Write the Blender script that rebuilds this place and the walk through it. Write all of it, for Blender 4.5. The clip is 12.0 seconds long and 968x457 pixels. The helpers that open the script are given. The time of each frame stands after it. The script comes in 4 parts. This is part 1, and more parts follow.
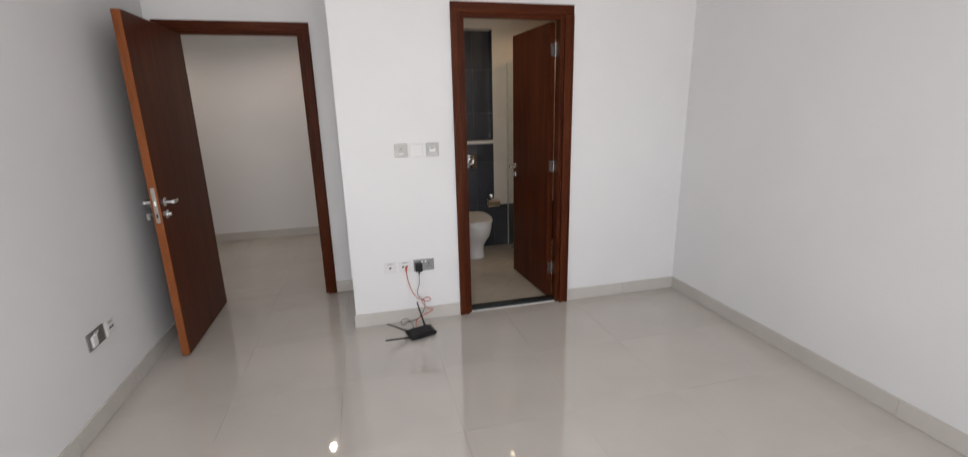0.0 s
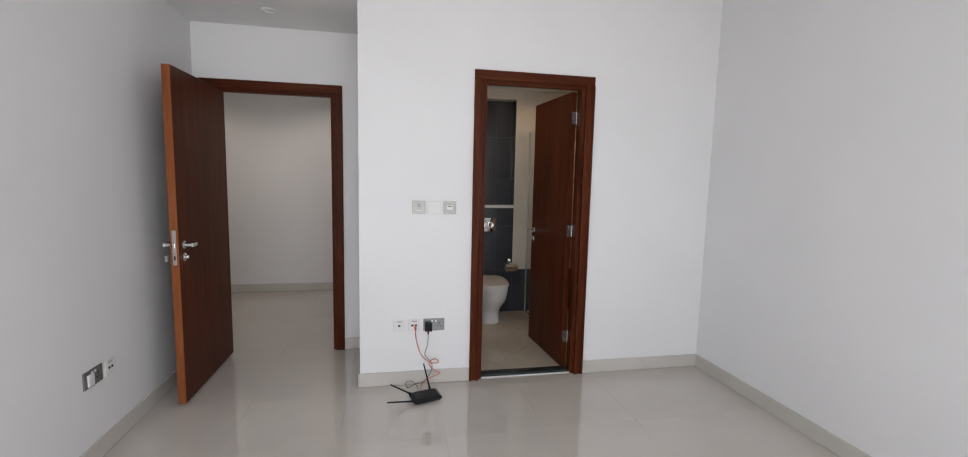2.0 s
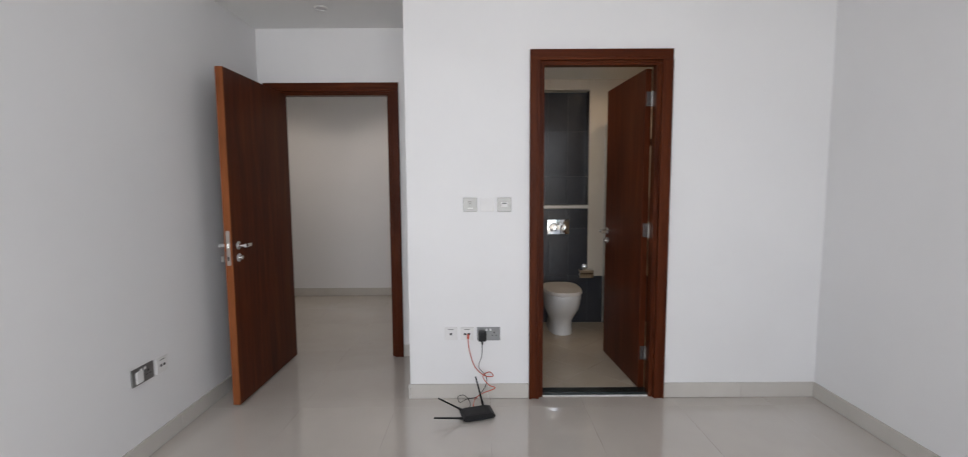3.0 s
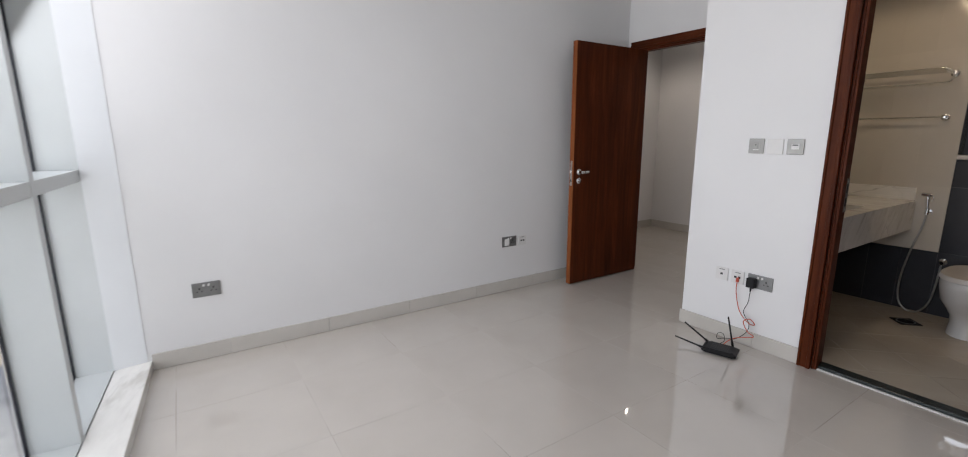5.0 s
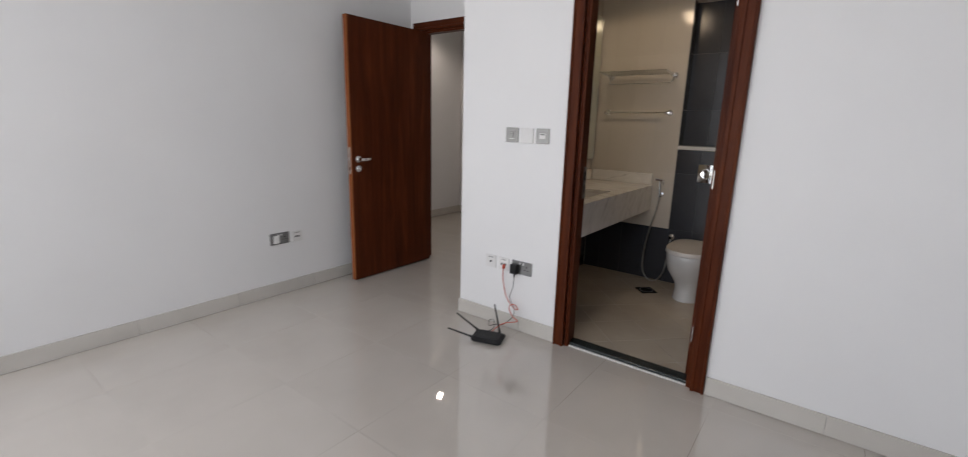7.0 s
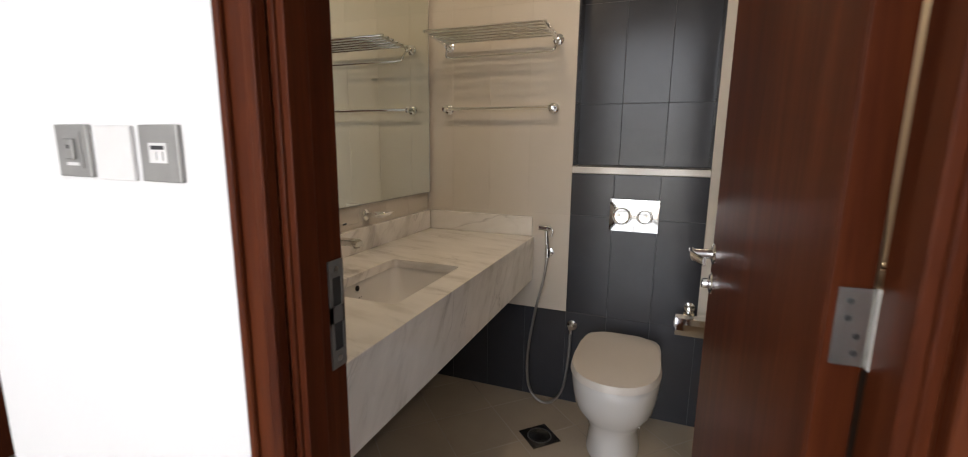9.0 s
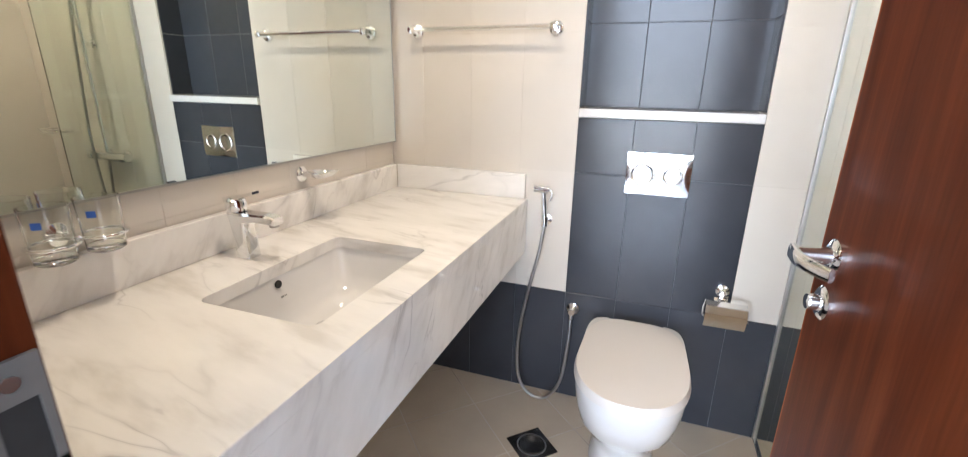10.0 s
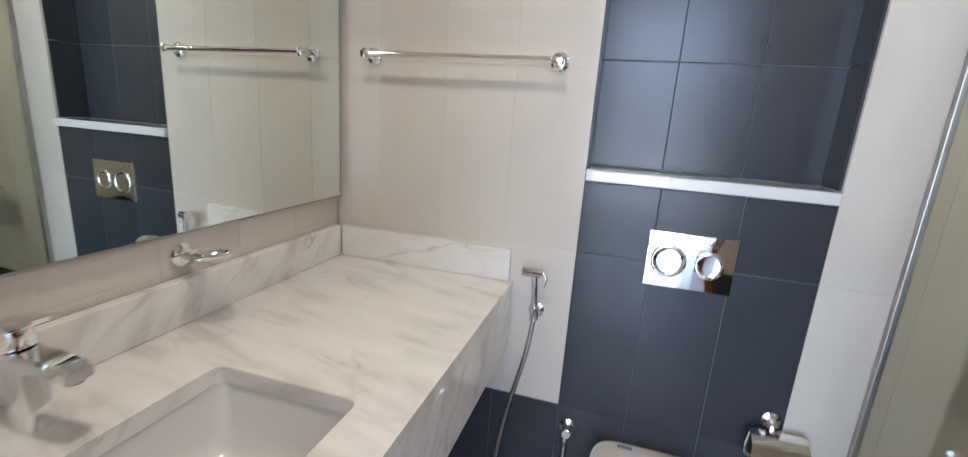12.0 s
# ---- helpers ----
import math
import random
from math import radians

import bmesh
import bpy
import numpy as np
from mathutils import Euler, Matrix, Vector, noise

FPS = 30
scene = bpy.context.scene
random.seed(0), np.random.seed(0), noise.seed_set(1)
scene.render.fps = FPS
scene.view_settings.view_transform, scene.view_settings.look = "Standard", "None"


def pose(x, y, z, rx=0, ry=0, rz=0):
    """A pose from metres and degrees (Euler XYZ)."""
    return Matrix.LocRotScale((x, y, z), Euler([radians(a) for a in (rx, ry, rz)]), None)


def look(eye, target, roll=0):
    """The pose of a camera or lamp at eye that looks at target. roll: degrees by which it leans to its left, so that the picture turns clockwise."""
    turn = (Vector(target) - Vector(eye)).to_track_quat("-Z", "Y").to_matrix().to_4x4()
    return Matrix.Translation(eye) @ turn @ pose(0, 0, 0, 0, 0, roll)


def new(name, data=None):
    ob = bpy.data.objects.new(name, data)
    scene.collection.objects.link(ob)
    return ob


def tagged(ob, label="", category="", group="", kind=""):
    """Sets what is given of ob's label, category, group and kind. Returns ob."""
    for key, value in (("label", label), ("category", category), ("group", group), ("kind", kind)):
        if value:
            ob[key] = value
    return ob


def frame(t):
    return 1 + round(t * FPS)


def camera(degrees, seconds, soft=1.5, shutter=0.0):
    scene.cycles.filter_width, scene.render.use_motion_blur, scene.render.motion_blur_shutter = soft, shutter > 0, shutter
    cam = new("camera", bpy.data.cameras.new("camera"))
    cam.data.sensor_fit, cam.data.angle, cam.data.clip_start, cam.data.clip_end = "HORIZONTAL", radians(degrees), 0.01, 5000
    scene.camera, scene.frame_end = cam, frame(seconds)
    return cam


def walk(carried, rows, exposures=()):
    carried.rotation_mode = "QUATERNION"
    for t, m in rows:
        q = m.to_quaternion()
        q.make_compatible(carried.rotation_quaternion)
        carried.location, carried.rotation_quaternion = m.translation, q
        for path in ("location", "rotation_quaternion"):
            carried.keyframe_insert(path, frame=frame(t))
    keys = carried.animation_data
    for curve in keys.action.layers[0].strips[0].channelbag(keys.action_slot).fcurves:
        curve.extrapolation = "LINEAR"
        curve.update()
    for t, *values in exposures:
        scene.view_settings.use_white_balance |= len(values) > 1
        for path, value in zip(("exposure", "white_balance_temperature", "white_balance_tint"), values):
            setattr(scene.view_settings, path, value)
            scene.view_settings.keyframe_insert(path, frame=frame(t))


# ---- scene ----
cam = camera(92.7, 12.0, 1.0, 0.25)
PATH = [
    (0, (0.312, 0.035, 1.518), (0.788, 1.909, 1.005), -1.2),
    (0.5, (0.295, 0.042, 1.522), (0.631, 1.769, 0.572), -0.5),
    (1, (0.294, 0.047, 1.483), (0.613, 1.657, 0.339), 2.4),
    (1.5, (0.333, 0.03, 1.464), (0.743, 1.879, 0.821), 2.3),
    (2, (0.372, 0.058, 1.451), (0.765, 2.007, 1.231), 1.3),
    (2.5, (0.459, 0.143, 1.442), (0.726, 2.118, 1.274), 0.4),
    (3, (0.634, 0.341, 1.356), (0.636, 2.333, 1.172), -0.3),
    (3.5, (0.945, 0.424, 1.358), (0.204, 2.268, 1.135), 2.0),
    (3.7, (0.988, 0.405, 1.379), (0.073, 2.167, 1.137), 1.0),
    (5.3, (2.16, 0.252, 1.302), (0.474, 1.232, 0.857), 0.4),
    (5.5, (2.203, 0.211, 1.303), (0.528, 1.19, 0.818), 1.2),
    (6, (2.234, 0.219, 1.323), (0.579, 1.219, 0.811), 1.8),
    (6.5, (2.249, 0.481, 1.317), (0.787, 1.746, 0.802), 1.0),
    (7, (2.133, 0.832, 1.314), (0.961, 2.389, 0.863), 1.5),
    (7.5, (1.922, 1.286, 1.309), (1.138, 3.08, 0.9), -0.6),
    (7.7, (1.865, 1.479, 1.304), (1.177, 3.317, 0.918), -0.6),
    (9.3, (1.43, 2.901, 1.256), (0.711, 4.732, 0.893), 1.0),
    (9.5, (1.415, 2.995, 1.254), (0.697, 4.818, 0.848), 1.0),
    (10, (1.332, 3.165, 1.232), (0.69, 4.965, 0.641), 1.0),
    (10.5, (1.3, 3.258, 1.217), (0.881, 4.947, 0.233), -2.3),
    (11, (1.24, 3.289, 1.214), (0.834, 4.928, 0.142), -1.5),
    (11.5, (1.174, 3.363, 1.245), (0.586, 5.11, 0.468), 0.1),
    (12, (1.168, 3.603, 1.28), (0.633, 5.471, 0.804), 3.9),
]
walk(cam, [(t, look(eye, target, roll)) for t, eye, target, roll in PATH],
     exposures=[(0, 0.14, 6700, 13), (0.5, 0.16, 6550, 12), (1.0, 0.11, 6450, 11.5), (2.0, 0.12, 6500, 12.5), (3.5, 0.08, 6450, 12.5), (5.5, 0.03, 6450, 13), (7.0, 0.06, 6500, 13), (7.7, 0.08, 6400, 12.5), (8.7, 0.45, 6600, 12.5), (9.3, 1.5, 6700, 13), (9.6, 2.12, 6650, 13), (10.0, 2.5, 5600, 11), (10.5, 2.3, 5250, 10.5), (11.0, 2.4, 5100, 9.5), (11.5, 2.45, 4950, 8.5), (12.0, 1.85, 5200, 9.5)])

# ---- world, sun and lamps ----
world = bpy.data.worlds.new("world")
scene.world = world
world.use_nodes = True
wnt = world.node_tree
sky = wnt.nodes.new("ShaderNodeTexSky")
sky.sky_type = "NISHITA"
sky.sun_disc = False
sky.sun_elevation = radians(58)
sky.sun_rotation = radians(20)
sky.air_density, sky.dust_density, sky.ozone_density = 1.0, 4.0, 1.0
wnt.nodes["Background"].inputs["Strength"].default_value = 0.15
wnt.links.new(sky.outputs["Color"], wnt.nodes["Background"].inputs["Color"])


def lamp(name, kind, m, energy, color, **settings):
    data = bpy.data.lights.new(name, kind)
    data.energy, data.color = energy, color
    if kind == "AREA":
        data.shape, data.size, data.size_y = "RECTANGLE", settings["w"], settings["h"]
    if kind == "SPOT":
        data.spot_size, data.spot_blend, data.shadow_soft_size = radians(settings["cone"]), settings["blend"], settings["soft"]
    if kind == "SUN":
        data.angle = radians(0.6)
    ob = new(name, data)
    ob.matrix_world = m
    return ob


lamp("sun", "SUN", look((0, 0, 0), (-0.18, -0.5, -0.85)), 5.0, (1.0, 0.95, 0.88))
# daylight of the open sky and the bright ground, in the opening of the glazed wall
lamp("window_daylight", "AREA", look((0.52, -0.52, 1.45), (0.70, 3.0, -0.5)), 64.0, (0.95, 0.97, 1.0), w=3.1, h=2.9)
for px in (-0.353, -1.85):
    lamp("hall_lamp", "SPOT", look((px, 5.18, 2.50), (px, 5.18, 0)), 11.5, (1.0, 0.87, 0.74), cone=150, blend=0.6, soft=0.035)
for px, py, power, soft in ((1.69, 4.288, 0.15, 0.04), (0.85, 3.98, 9.3, 0.07), (2.30, 4.02, 11.5, 0.05)):
    lamp("bath_lamp", "SPOT", look((px, py, 2.345), (px, py, 0)), power, (1.0, 0.77, 0.52), cone=176, blend=0.25, soft=soft)


# ---- materials ----
def material(name, color=(0.8, 0.8, 0.8), rough=0.5, metal=0.0, spec=0.5, coat=0.0, transmission=0.0, ior=1.45):
    m = bpy.data.materials.new(name)
    m.use_nodes = True
    b = m.node_tree.nodes["Principled BSDF"]
    b.inputs["Base Color"].default_value = (*color, 1)
    b.inputs["Roughness"].default_value = rough
    b.inputs["Metallic"].default_value = metal
    b.inputs["Specular IOR Level"].default_value = spec
    b.inputs["Coat Weight"].default_value = coat
    b.inputs["Transmission Weight"].default_value = transmission
    b.inputs["IOR"].default_value = ior
    return m


def node(m, kind, **values):
    n = m.node_tree.nodes.new(kind)
    for key, value in values.items():
        n.inputs[key.replace("_", " ")].default_value = value
    return n


def link(m, a, b):
    m.node_tree.links.new(a, b)


def bsdf(m):
    return m.node_tree.nodes["Principled BSDF"]


def coords(m, scale=(1, 1, 1), which="Object"):
    tc = m.node_tree.nodes.new("ShaderNodeTexCoord")
    mp = node(m, "ShaderNodeMapping", Scale=scale)
    link(m, tc.outputs[which], mp.inputs["Vector"])
    return mp


def ramp(m, source, stops):
    r = m.node_tree.nodes.new("ShaderNodeValToRGB")
    els = r.color_ramp.elements
    while len(els) < len(stops):
        els.new(0.5)
    for e, (p, c) in zip(els, stops):
        e.position, e.color = p, (*c, 1)
    link(m, source, r.inputs["Fac"])
    return r


def bump(m, source, strength, distance):
    n = node(m, "ShaderNodeBump", Strength=strength, Distance=distance)
    link(m, source, n.inputs["Height"])
    link(m, n.outputs["Normal"], bsdf(m).inputs["Normal"])


def mottled(name, dark, light, scale, rough, rough_span=0.05, grain=120.0, relief=0.05, by_object=0.0, **more):
    """A surface with broad patches, fine grain and a little unevenness."""
    m = material(name, light, rough, **more)
    mp = coords(m)
    broad = node(m, "ShaderNodeTexNoise", Scale=scale, Detail=5.0, Roughness=0.55)
    link(m, mp.outputs["Vector"], broad.inputs["Vector"])
    fine = node(m, "ShaderNodeTexNoise", Scale=grain, Detail=3.0)
    link(m, mp.outputs["Vector"], fine.inputs["Vector"])
    c = ramp(m, broad.outputs["Fac"], ((0.3, dark), (0.7, light)))
    out = c.outputs["Color"]
    if by_object:
        info = m.node_tree.nodes.new("ShaderNodeObjectInfo")
        rng = node(m, "ShaderNodeMapRange", To_Min=1 - by_object, To_Max=1 + by_object)
        link(m, info.outputs["Random"], rng.inputs["Value"])
        hsv = node(m, "ShaderNodeHueSaturation")
        link(m, rng.outputs["Result"], hsv.inputs["Value"])
        link(m, out, hsv.inputs["Color"])
        out = hsv.outputs["Color"]
    link(m, out, bsdf(m).inputs["Base Color"])
    rr = node(m, "ShaderNodeMapRange", To_Min=max(0.01, rough - rough_span), To_Max=rough + rough_span)
    link(m, broad.outputs["Fac"], rr.inputs["Value"])
    link(m, rr.outputs["Result"], bsdf(m).inputs["Roughness"])
    if relief:
        bump(m, fine.outputs["Fac"], relief, 0.002)
    return m


def wood(name, dark, mid, light, rough, axis="z"):
    m = material(name, mid, rough, spec=0.09)
    long = {"z": (9, 9, 0.55), "x": (0.55, 9, 9)}[axis]
    mp = coords(m, long)
    figure = node(m, "ShaderNodeTexNoise", Scale=1.6, Detail=6.0, Roughness=0.6, Distortion=1.1)
    link(m, mp.outputs["Vector"], figure.inputs["Vector"])
    fine_map = coords(m, tuple(v * 9 for v in long))
    pores = node(m, "ShaderNodeTexNoise", Scale=2.2, Detail=4.0)
    link(m, fine_map.outputs["Vector"], pores.inputs["Vector"])
    c = ramp(m, figure.outputs["Fac"], ((0.28, dark), (0.52, mid), (0.75, light)))
    p = ramp(m, pores.outputs["Fac"], ((0.35, (0.80, 0.80, 0.80)), (0.6, (1.0, 1.0, 1.0))))
    mix = m.node_tree.nodes.new("ShaderNodeMix")
    mix.data_type, mix.blend_type = "RGBA", "MULTIPLY"
    mix.inputs["Factor"].default_value = 0.8
    link(m, c.outputs["Color"], mix.inputs["A"])
    link(m, p.outputs["Color"], mix.inputs["B"])
    link(m, mix.outputs["Result"], bsdf(m).inputs["Base Color"])
    bump(m, pores.outputs["Fac"], 0.06, 0.001)
    return m


def marble(name, veined):
    """White stone: thin grey streaks in clusters that run one way, fainter broad drifts and soft blotches."""
    m = material(name, (0.78, 0.76, 0.73), 0.055)
    mp = coords(m, (0.85, 0.20, 0.50))
    mp.vector_type = "TEXTURE"
    mp.inputs["Rotation"].default_value = (-0.62, 0.12, -0.30)
    still = coords(m, (1.0, 1.3, 1.1))

    def streaks(scale, width, peak, mask_scale, low, high, distort):
        n = node(m, "ShaderNodeTexNoise", Scale=scale, Detail=3.5, Roughness=0.5, Distortion=distort)
        link(m, mp.outputs["Vector"], n.inputs["Vector"])
        p = (peak,) * 3
        h = (peak * 0.35,) * 3
        line = ramp(m, n.outputs["Fac"], ((0.5 - 3.2 * width, (0, 0, 0)), (0.5 - width, h), (0.5, p), (0.5 + width, h), (0.5 + 3.2 * width, (0, 0, 0))))
        patch = node(m, "ShaderNodeTexNoise", Scale=mask_scale, Detail=3.0)
        link(m, still.outputs["Vector"], patch.inputs["Vector"])
        where = ramp(m, patch.outputs["Fac"], ((low, (0.03, 0.03, 0.03)), (high, (1, 1, 1))))
        out = m.node_tree.nodes.new("ShaderNodeMath")
        out.operation = "MULTIPLY"
        link(m, line.outputs["Color"], out.inputs[0])
        link(m, where.outputs["Color"], out.inputs[1])
        return out.outputs["Value"]

    fine = streaks(2.6, 0.011, 0.62, 3.1, 0.48, 0.66, 0.5)
    broad = streaks(1.3, 0.016, 0.45, 2.3, 0.47, 0.66, 0.4)
    both = m.node_tree.nodes.new("ShaderNodeMath")
    both.operation = "MAXIMUM"
    link(m, fine, both.inputs[0])
    link(m, broad, both.inputs[1])
    scaled = m.node_tree.nodes.new("ShaderNodeMath")
    scaled.operation = "MULTIPLY"
    scaled.inputs[1].default_value = veined
    link(m, both.outputs["Value"], scaled.inputs[0])
    cloud = node(m, "ShaderNodeTexNoise", Scale=3.4, Detail=4.0, Roughness=0.55)
    link(m, mp.outputs["Vector"], cloud.inputs["Vector"])
    base = ramp(m, cloud.outputs["Fac"], ((0.30, (0.66, 0.635, 0.595)), (0.45, (0.79, 0.77, 0.735)), (0.65, (0.845, 0.825, 0.79))))
    mix = m.node_tree.nodes.new("ShaderNodeMix")
    mix.data_type = "RGBA"
    mix.inputs["B"].default_value = (0.31, 0.285, 0.275, 1)
    link(m, scaled.outputs["Value"], mix.inputs["Factor"])
    link(m, base.outputs["Color"], mix.inputs["A"])
    link(m, mix.outputs["Result"], bsdf(m).inputs["Base Color"])
    return m


def stained_grout(name, clean, dirty):
    """Joint filler of the tiles' own colour, with dirty stretches."""
    m = material(name, clean, 0.08, spec=0.8)
    mp = coords(m)
    where = node(m, "ShaderNodeTexNoise", Scale=1.7, Detail=3.0, Roughness=0.6)
    link(m, mp.outputs["Vector"], where.inputs["Vector"])
    c = ramp(m, where.outputs["Fac"], ((0.47, clean), (0.60, dirty)))
    link(m, c.outputs["Color"], bsdf(m).inputs["Base Color"])
    return m


PAINT = mottled("white_wall_paint", (0.715, 0.71, 0.71), (0.75, 0.745, 0.745), 1.3, 0.55, 0.06, 260.0, 0.12)
CEIL = mottled("ceiling_paint", (0.78, 0.78, 0.77), (0.82, 0.82, 0.81), 1.1, 0.7, 0.05, 200.0, 0.1)
FLOOR = mottled("polished_porcelain", (0.49, 0.45, 0.405), (0.535, 0.495, 0.45), 2.2, 0.025, 0.012, 90.0, 0.0, by_object=0.012, spec=0.95, coat=0.45)
SKIRT = mottled("skirting_porcelain", (0.50, 0.475, 0.435), (0.56, 0.53, 0.49), 3.0, 0.2, 0.05, 90.0, 0.0, by_object=0.03)
GROUT = stained_grout("floor_grout", (0.515, 0.475, 0.43), (0.17, 0.15, 0.13))
BGROUT = stained_grout("bathroom_floor_grout", (0.29, 0.245, 0.195), (0.16, 0.135, 0.105))
CREAM = mottled("cream_wall_tile", (0.61, 0.565, 0.50), (0.67, 0.625, 0.56), 2.0, 0.13, 0.04, 60.0, 0.03, by_object=0.015)
DARK = mottled("anthracite_wall_tile", (0.036, 0.039, 0.047), (0.052, 0.056, 0.067), 3.0, 0.21, 0.05, 80.0, 0.08, by_object=0.05)
CGROUT = mottled("cream_grout", (0.57, 0.52, 0.45), (0.62, 0.57, 0.50), 9.0, 0.85, 0.05, 200.0, 0.1)
DGROUT = mottled("dark_grout", (0.10, 0.103, 0.118), (0.14, 0.143, 0.16), 9.0, 0.85, 0.05, 200.0, 0.1)
BFLOOR = mottled("matt_beige_floor_tile", (0.43, 0.37, 0.295), (0.49, 0.43, 0.35), 3.0, 0.20, 0.07, 70.0, 0.05, by_object=0.03)
MARBLE = marble("grey_veined_marble", 0.78)
SILLSTONE = marble("pale_marble", 0.3)
WOOD = wood("mahogany_veneer", (0.046, 0.0100, 0.0038), (0.080, 0.0185, 0.0064), (0.122, 0.032, 0.0108), 0.36)
WOODX = wood("mahogany_veneer_lengthwise", (0.046, 0.0100, 0.0038), (0.080, 0.0185, 0.0064), (0.122, 0.032, 0.0108), 0.36, "x")
EDGE = wood("orange_wood_lipping", (0.17, 0.050, 0.018), (0.24, 0.075, 0.026), (0.30, 0.10, 0.036), 0.4)
CHROME = material("chrome", (0.88, 0.89, 0.90), 0.06, 1.0)
STEEL = mottled("brushed_steel", (0.40, 0.39, 0.37), (0.50, 0.49, 0.47), 14.0, 0.33, 0.07, 220.0, 0.05, metal=1.0)
HINGE = mottled("bright_hinge_steel", (0.42, 0.41, 0.39), (0.50, 0.49, 0.47), 14.0, 0.25, 0.07, 220.0, 0.05, metal=0.9)
GREYSTEEL = mottled("satin_grey_plate", (0.22, 0.22, 0.22), (0.28, 0.28, 0.28), 14.0, 0.36, 0.06, 220.0, 0.05, metal=0.8)
CERAMIC = mottled("white_ceramic", (0.66, 0.65, 0.635), (0.69, 0.68, 0.665), 2.0, 0.08, 0.02, 60.0, 0.0, coat=0.4)
SEAT = mottled("white_seat_plastic", (0.61, 0.575, 0.535), (0.64, 0.605, 0.565), 2.0, 0.30, 0.04, 60.0, 0.0)
WHITEPL = mottled("white_switch_plastic", (0.66, 0.65, 0.64), (0.71, 0.70, 0.69), 9.0, 0.35, 0.05, 90.0, 0.0)
ALU = mottled("white_coated_aluminium", (0.55, 0.575, 0.575), (0.59, 0.615, 0.615), 2.0, 0.32, 0.05, 120.0, 0.03)
REVEAL = mottled("glossy_white_lining", (0.79, 0.81, 0.83), (0.83, 0.85, 0.87), 2.0, 0.3, 0.05, 120.0, 0.03)
BLACKPL = mottled("black_plastic", (0.008, 0.008, 0.009), (0.014, 0.014, 0.015), 20.0, 0.42, 0.08, 200.0, 0.15, spec=0.3)
DRAINSTEEL = mottled("dark_drain_steel", (0.07, 0.07, 0.07), (0.12, 0.12, 0.12), 30.0, 0.22, 0.06, 220.0, 0.05, metal=0.9)
GASKET = mottled("black_rubber", (0.010, 0.012, 0.018), (0.018, 0.020, 0.028), 20.0, 0.5, 0.05, 200.0, 0.1)
GRANITE = mottled("black_granite", (0.010, 0.014, 0.014), (0.030, 0.038, 0.037), 160.0, 0.25, 0.06, 220.0, 0.0)
REDWIRE = mottled("red_cable", (0.45, 0.06, 0.035), (0.55, 0.09, 0.05), 20.0, 0.4, 0.05, 90.0, 0.0)
SLOT = mottled("dark_slot", (0.015, 0.015, 0.015), (0.03, 0.03, 0.03), 20.0, 0.6, 0.05, 90.0, 0.0)
BLUE = mottled("blue_label", (0.03, 0.12, 0.55), (0.05, 0.16, 0.62), 20.0, 0.5, 0.05, 90.0, 0.0)
MIRROR = material("mirror_silver", (0.80, 0.85, 0.80), 0.01, 1.0)
GLASS = material("clear_glass", (0.97, 0.99, 0.98), 0.0, transmission=1.0, ior=1.45)
GREENGLASS = material("green_tinted_glass", (0.88, 0.96, 0.91), 0.0, transmission=1.0, ior=1.45)
SAND = mottled("hazy_sandy_ground", (0.36, 0.32, 0.26), (0.62, 0.58, 0.50), 0.035, 0.9, 0.05, 0.4, 0.0)
FACADE = mottled("pale_facade", (0.50, 0.47, 0.42), (0.62, 0.59, 0.54), 0.2, 0.8, 0.05, 2.0, 0.0)


def glow(name, color, strength):
    m = material(name, color)
    bsdf(m).inputs["Emission Color"].default_value = (*color, 1)
    bsdf(m).inputs["Emission Strength"].default_value = strength
    return m


LIT = glow("lit_lamp_lens", (1.0, 0.88, 0.70), 40.0)
DIMLIT = glow("frosted_lamp_lens", (1.0, 0.86, 0.66), 3.5)
STRIKE = mottled("dull_strike_steel", (0.14, 0.137, 0.13), (0.19, 0.186, 0.175), 14.0, 0.35, 0.06, 220.0, 0.05, metal=0.25)
SWITCHSTEEL = mottled("satin_switch_steel", (0.29, 0.285, 0.275), (0.35, 0.345, 0.33), 14.0, 0.4, 0.06, 220.0, 0.05, metal=0.7)


# ---- mesh helpers ----
def box(bm, x0, x1, y0, y1, z0, z1, soft=0.0):
    v = [bm.verts.new((x, y, z)) for z in (z0, z1) for y in (y0, y1) for x in (x0, x1)]
    f = [bm.faces.new([v[i] for i in q]) for q in ((0, 2, 3, 1), (4, 5, 7, 6), (0, 1, 5, 4), (2, 6, 7, 3), (0, 4, 6, 2), (1, 3, 7, 5))]
    if soft:
        edges = {e for face in f for e in face.edges}
        bmesh.ops.bevel(bm, geom=list(edges), offset=soft, segments=2, affect="EDGES", profile=0.5)
    return bm


def boxes(*items, soft=0.0):
    bm = bmesh.new()
    for b in items:
        box(bm, *b, soft=soft)
    return bm


def rod(bm, a, b, r0, r1=None, n=20):
    """A round bar from a to b."""
    a, b = Vector(a), Vector(b)
    r1 = r0 if r1 is None else r1
    turn = (b - a).to_track_quat("Z", "Y").to_matrix().to_4x4()
    bmesh.ops.create_cone(bm, cap_ends=True, segments=n, radius1=r0, radius2=r1, depth=(b - a).length,
                          matrix=Matrix.Translation((a + b) / 2) @ turn)
    return bm


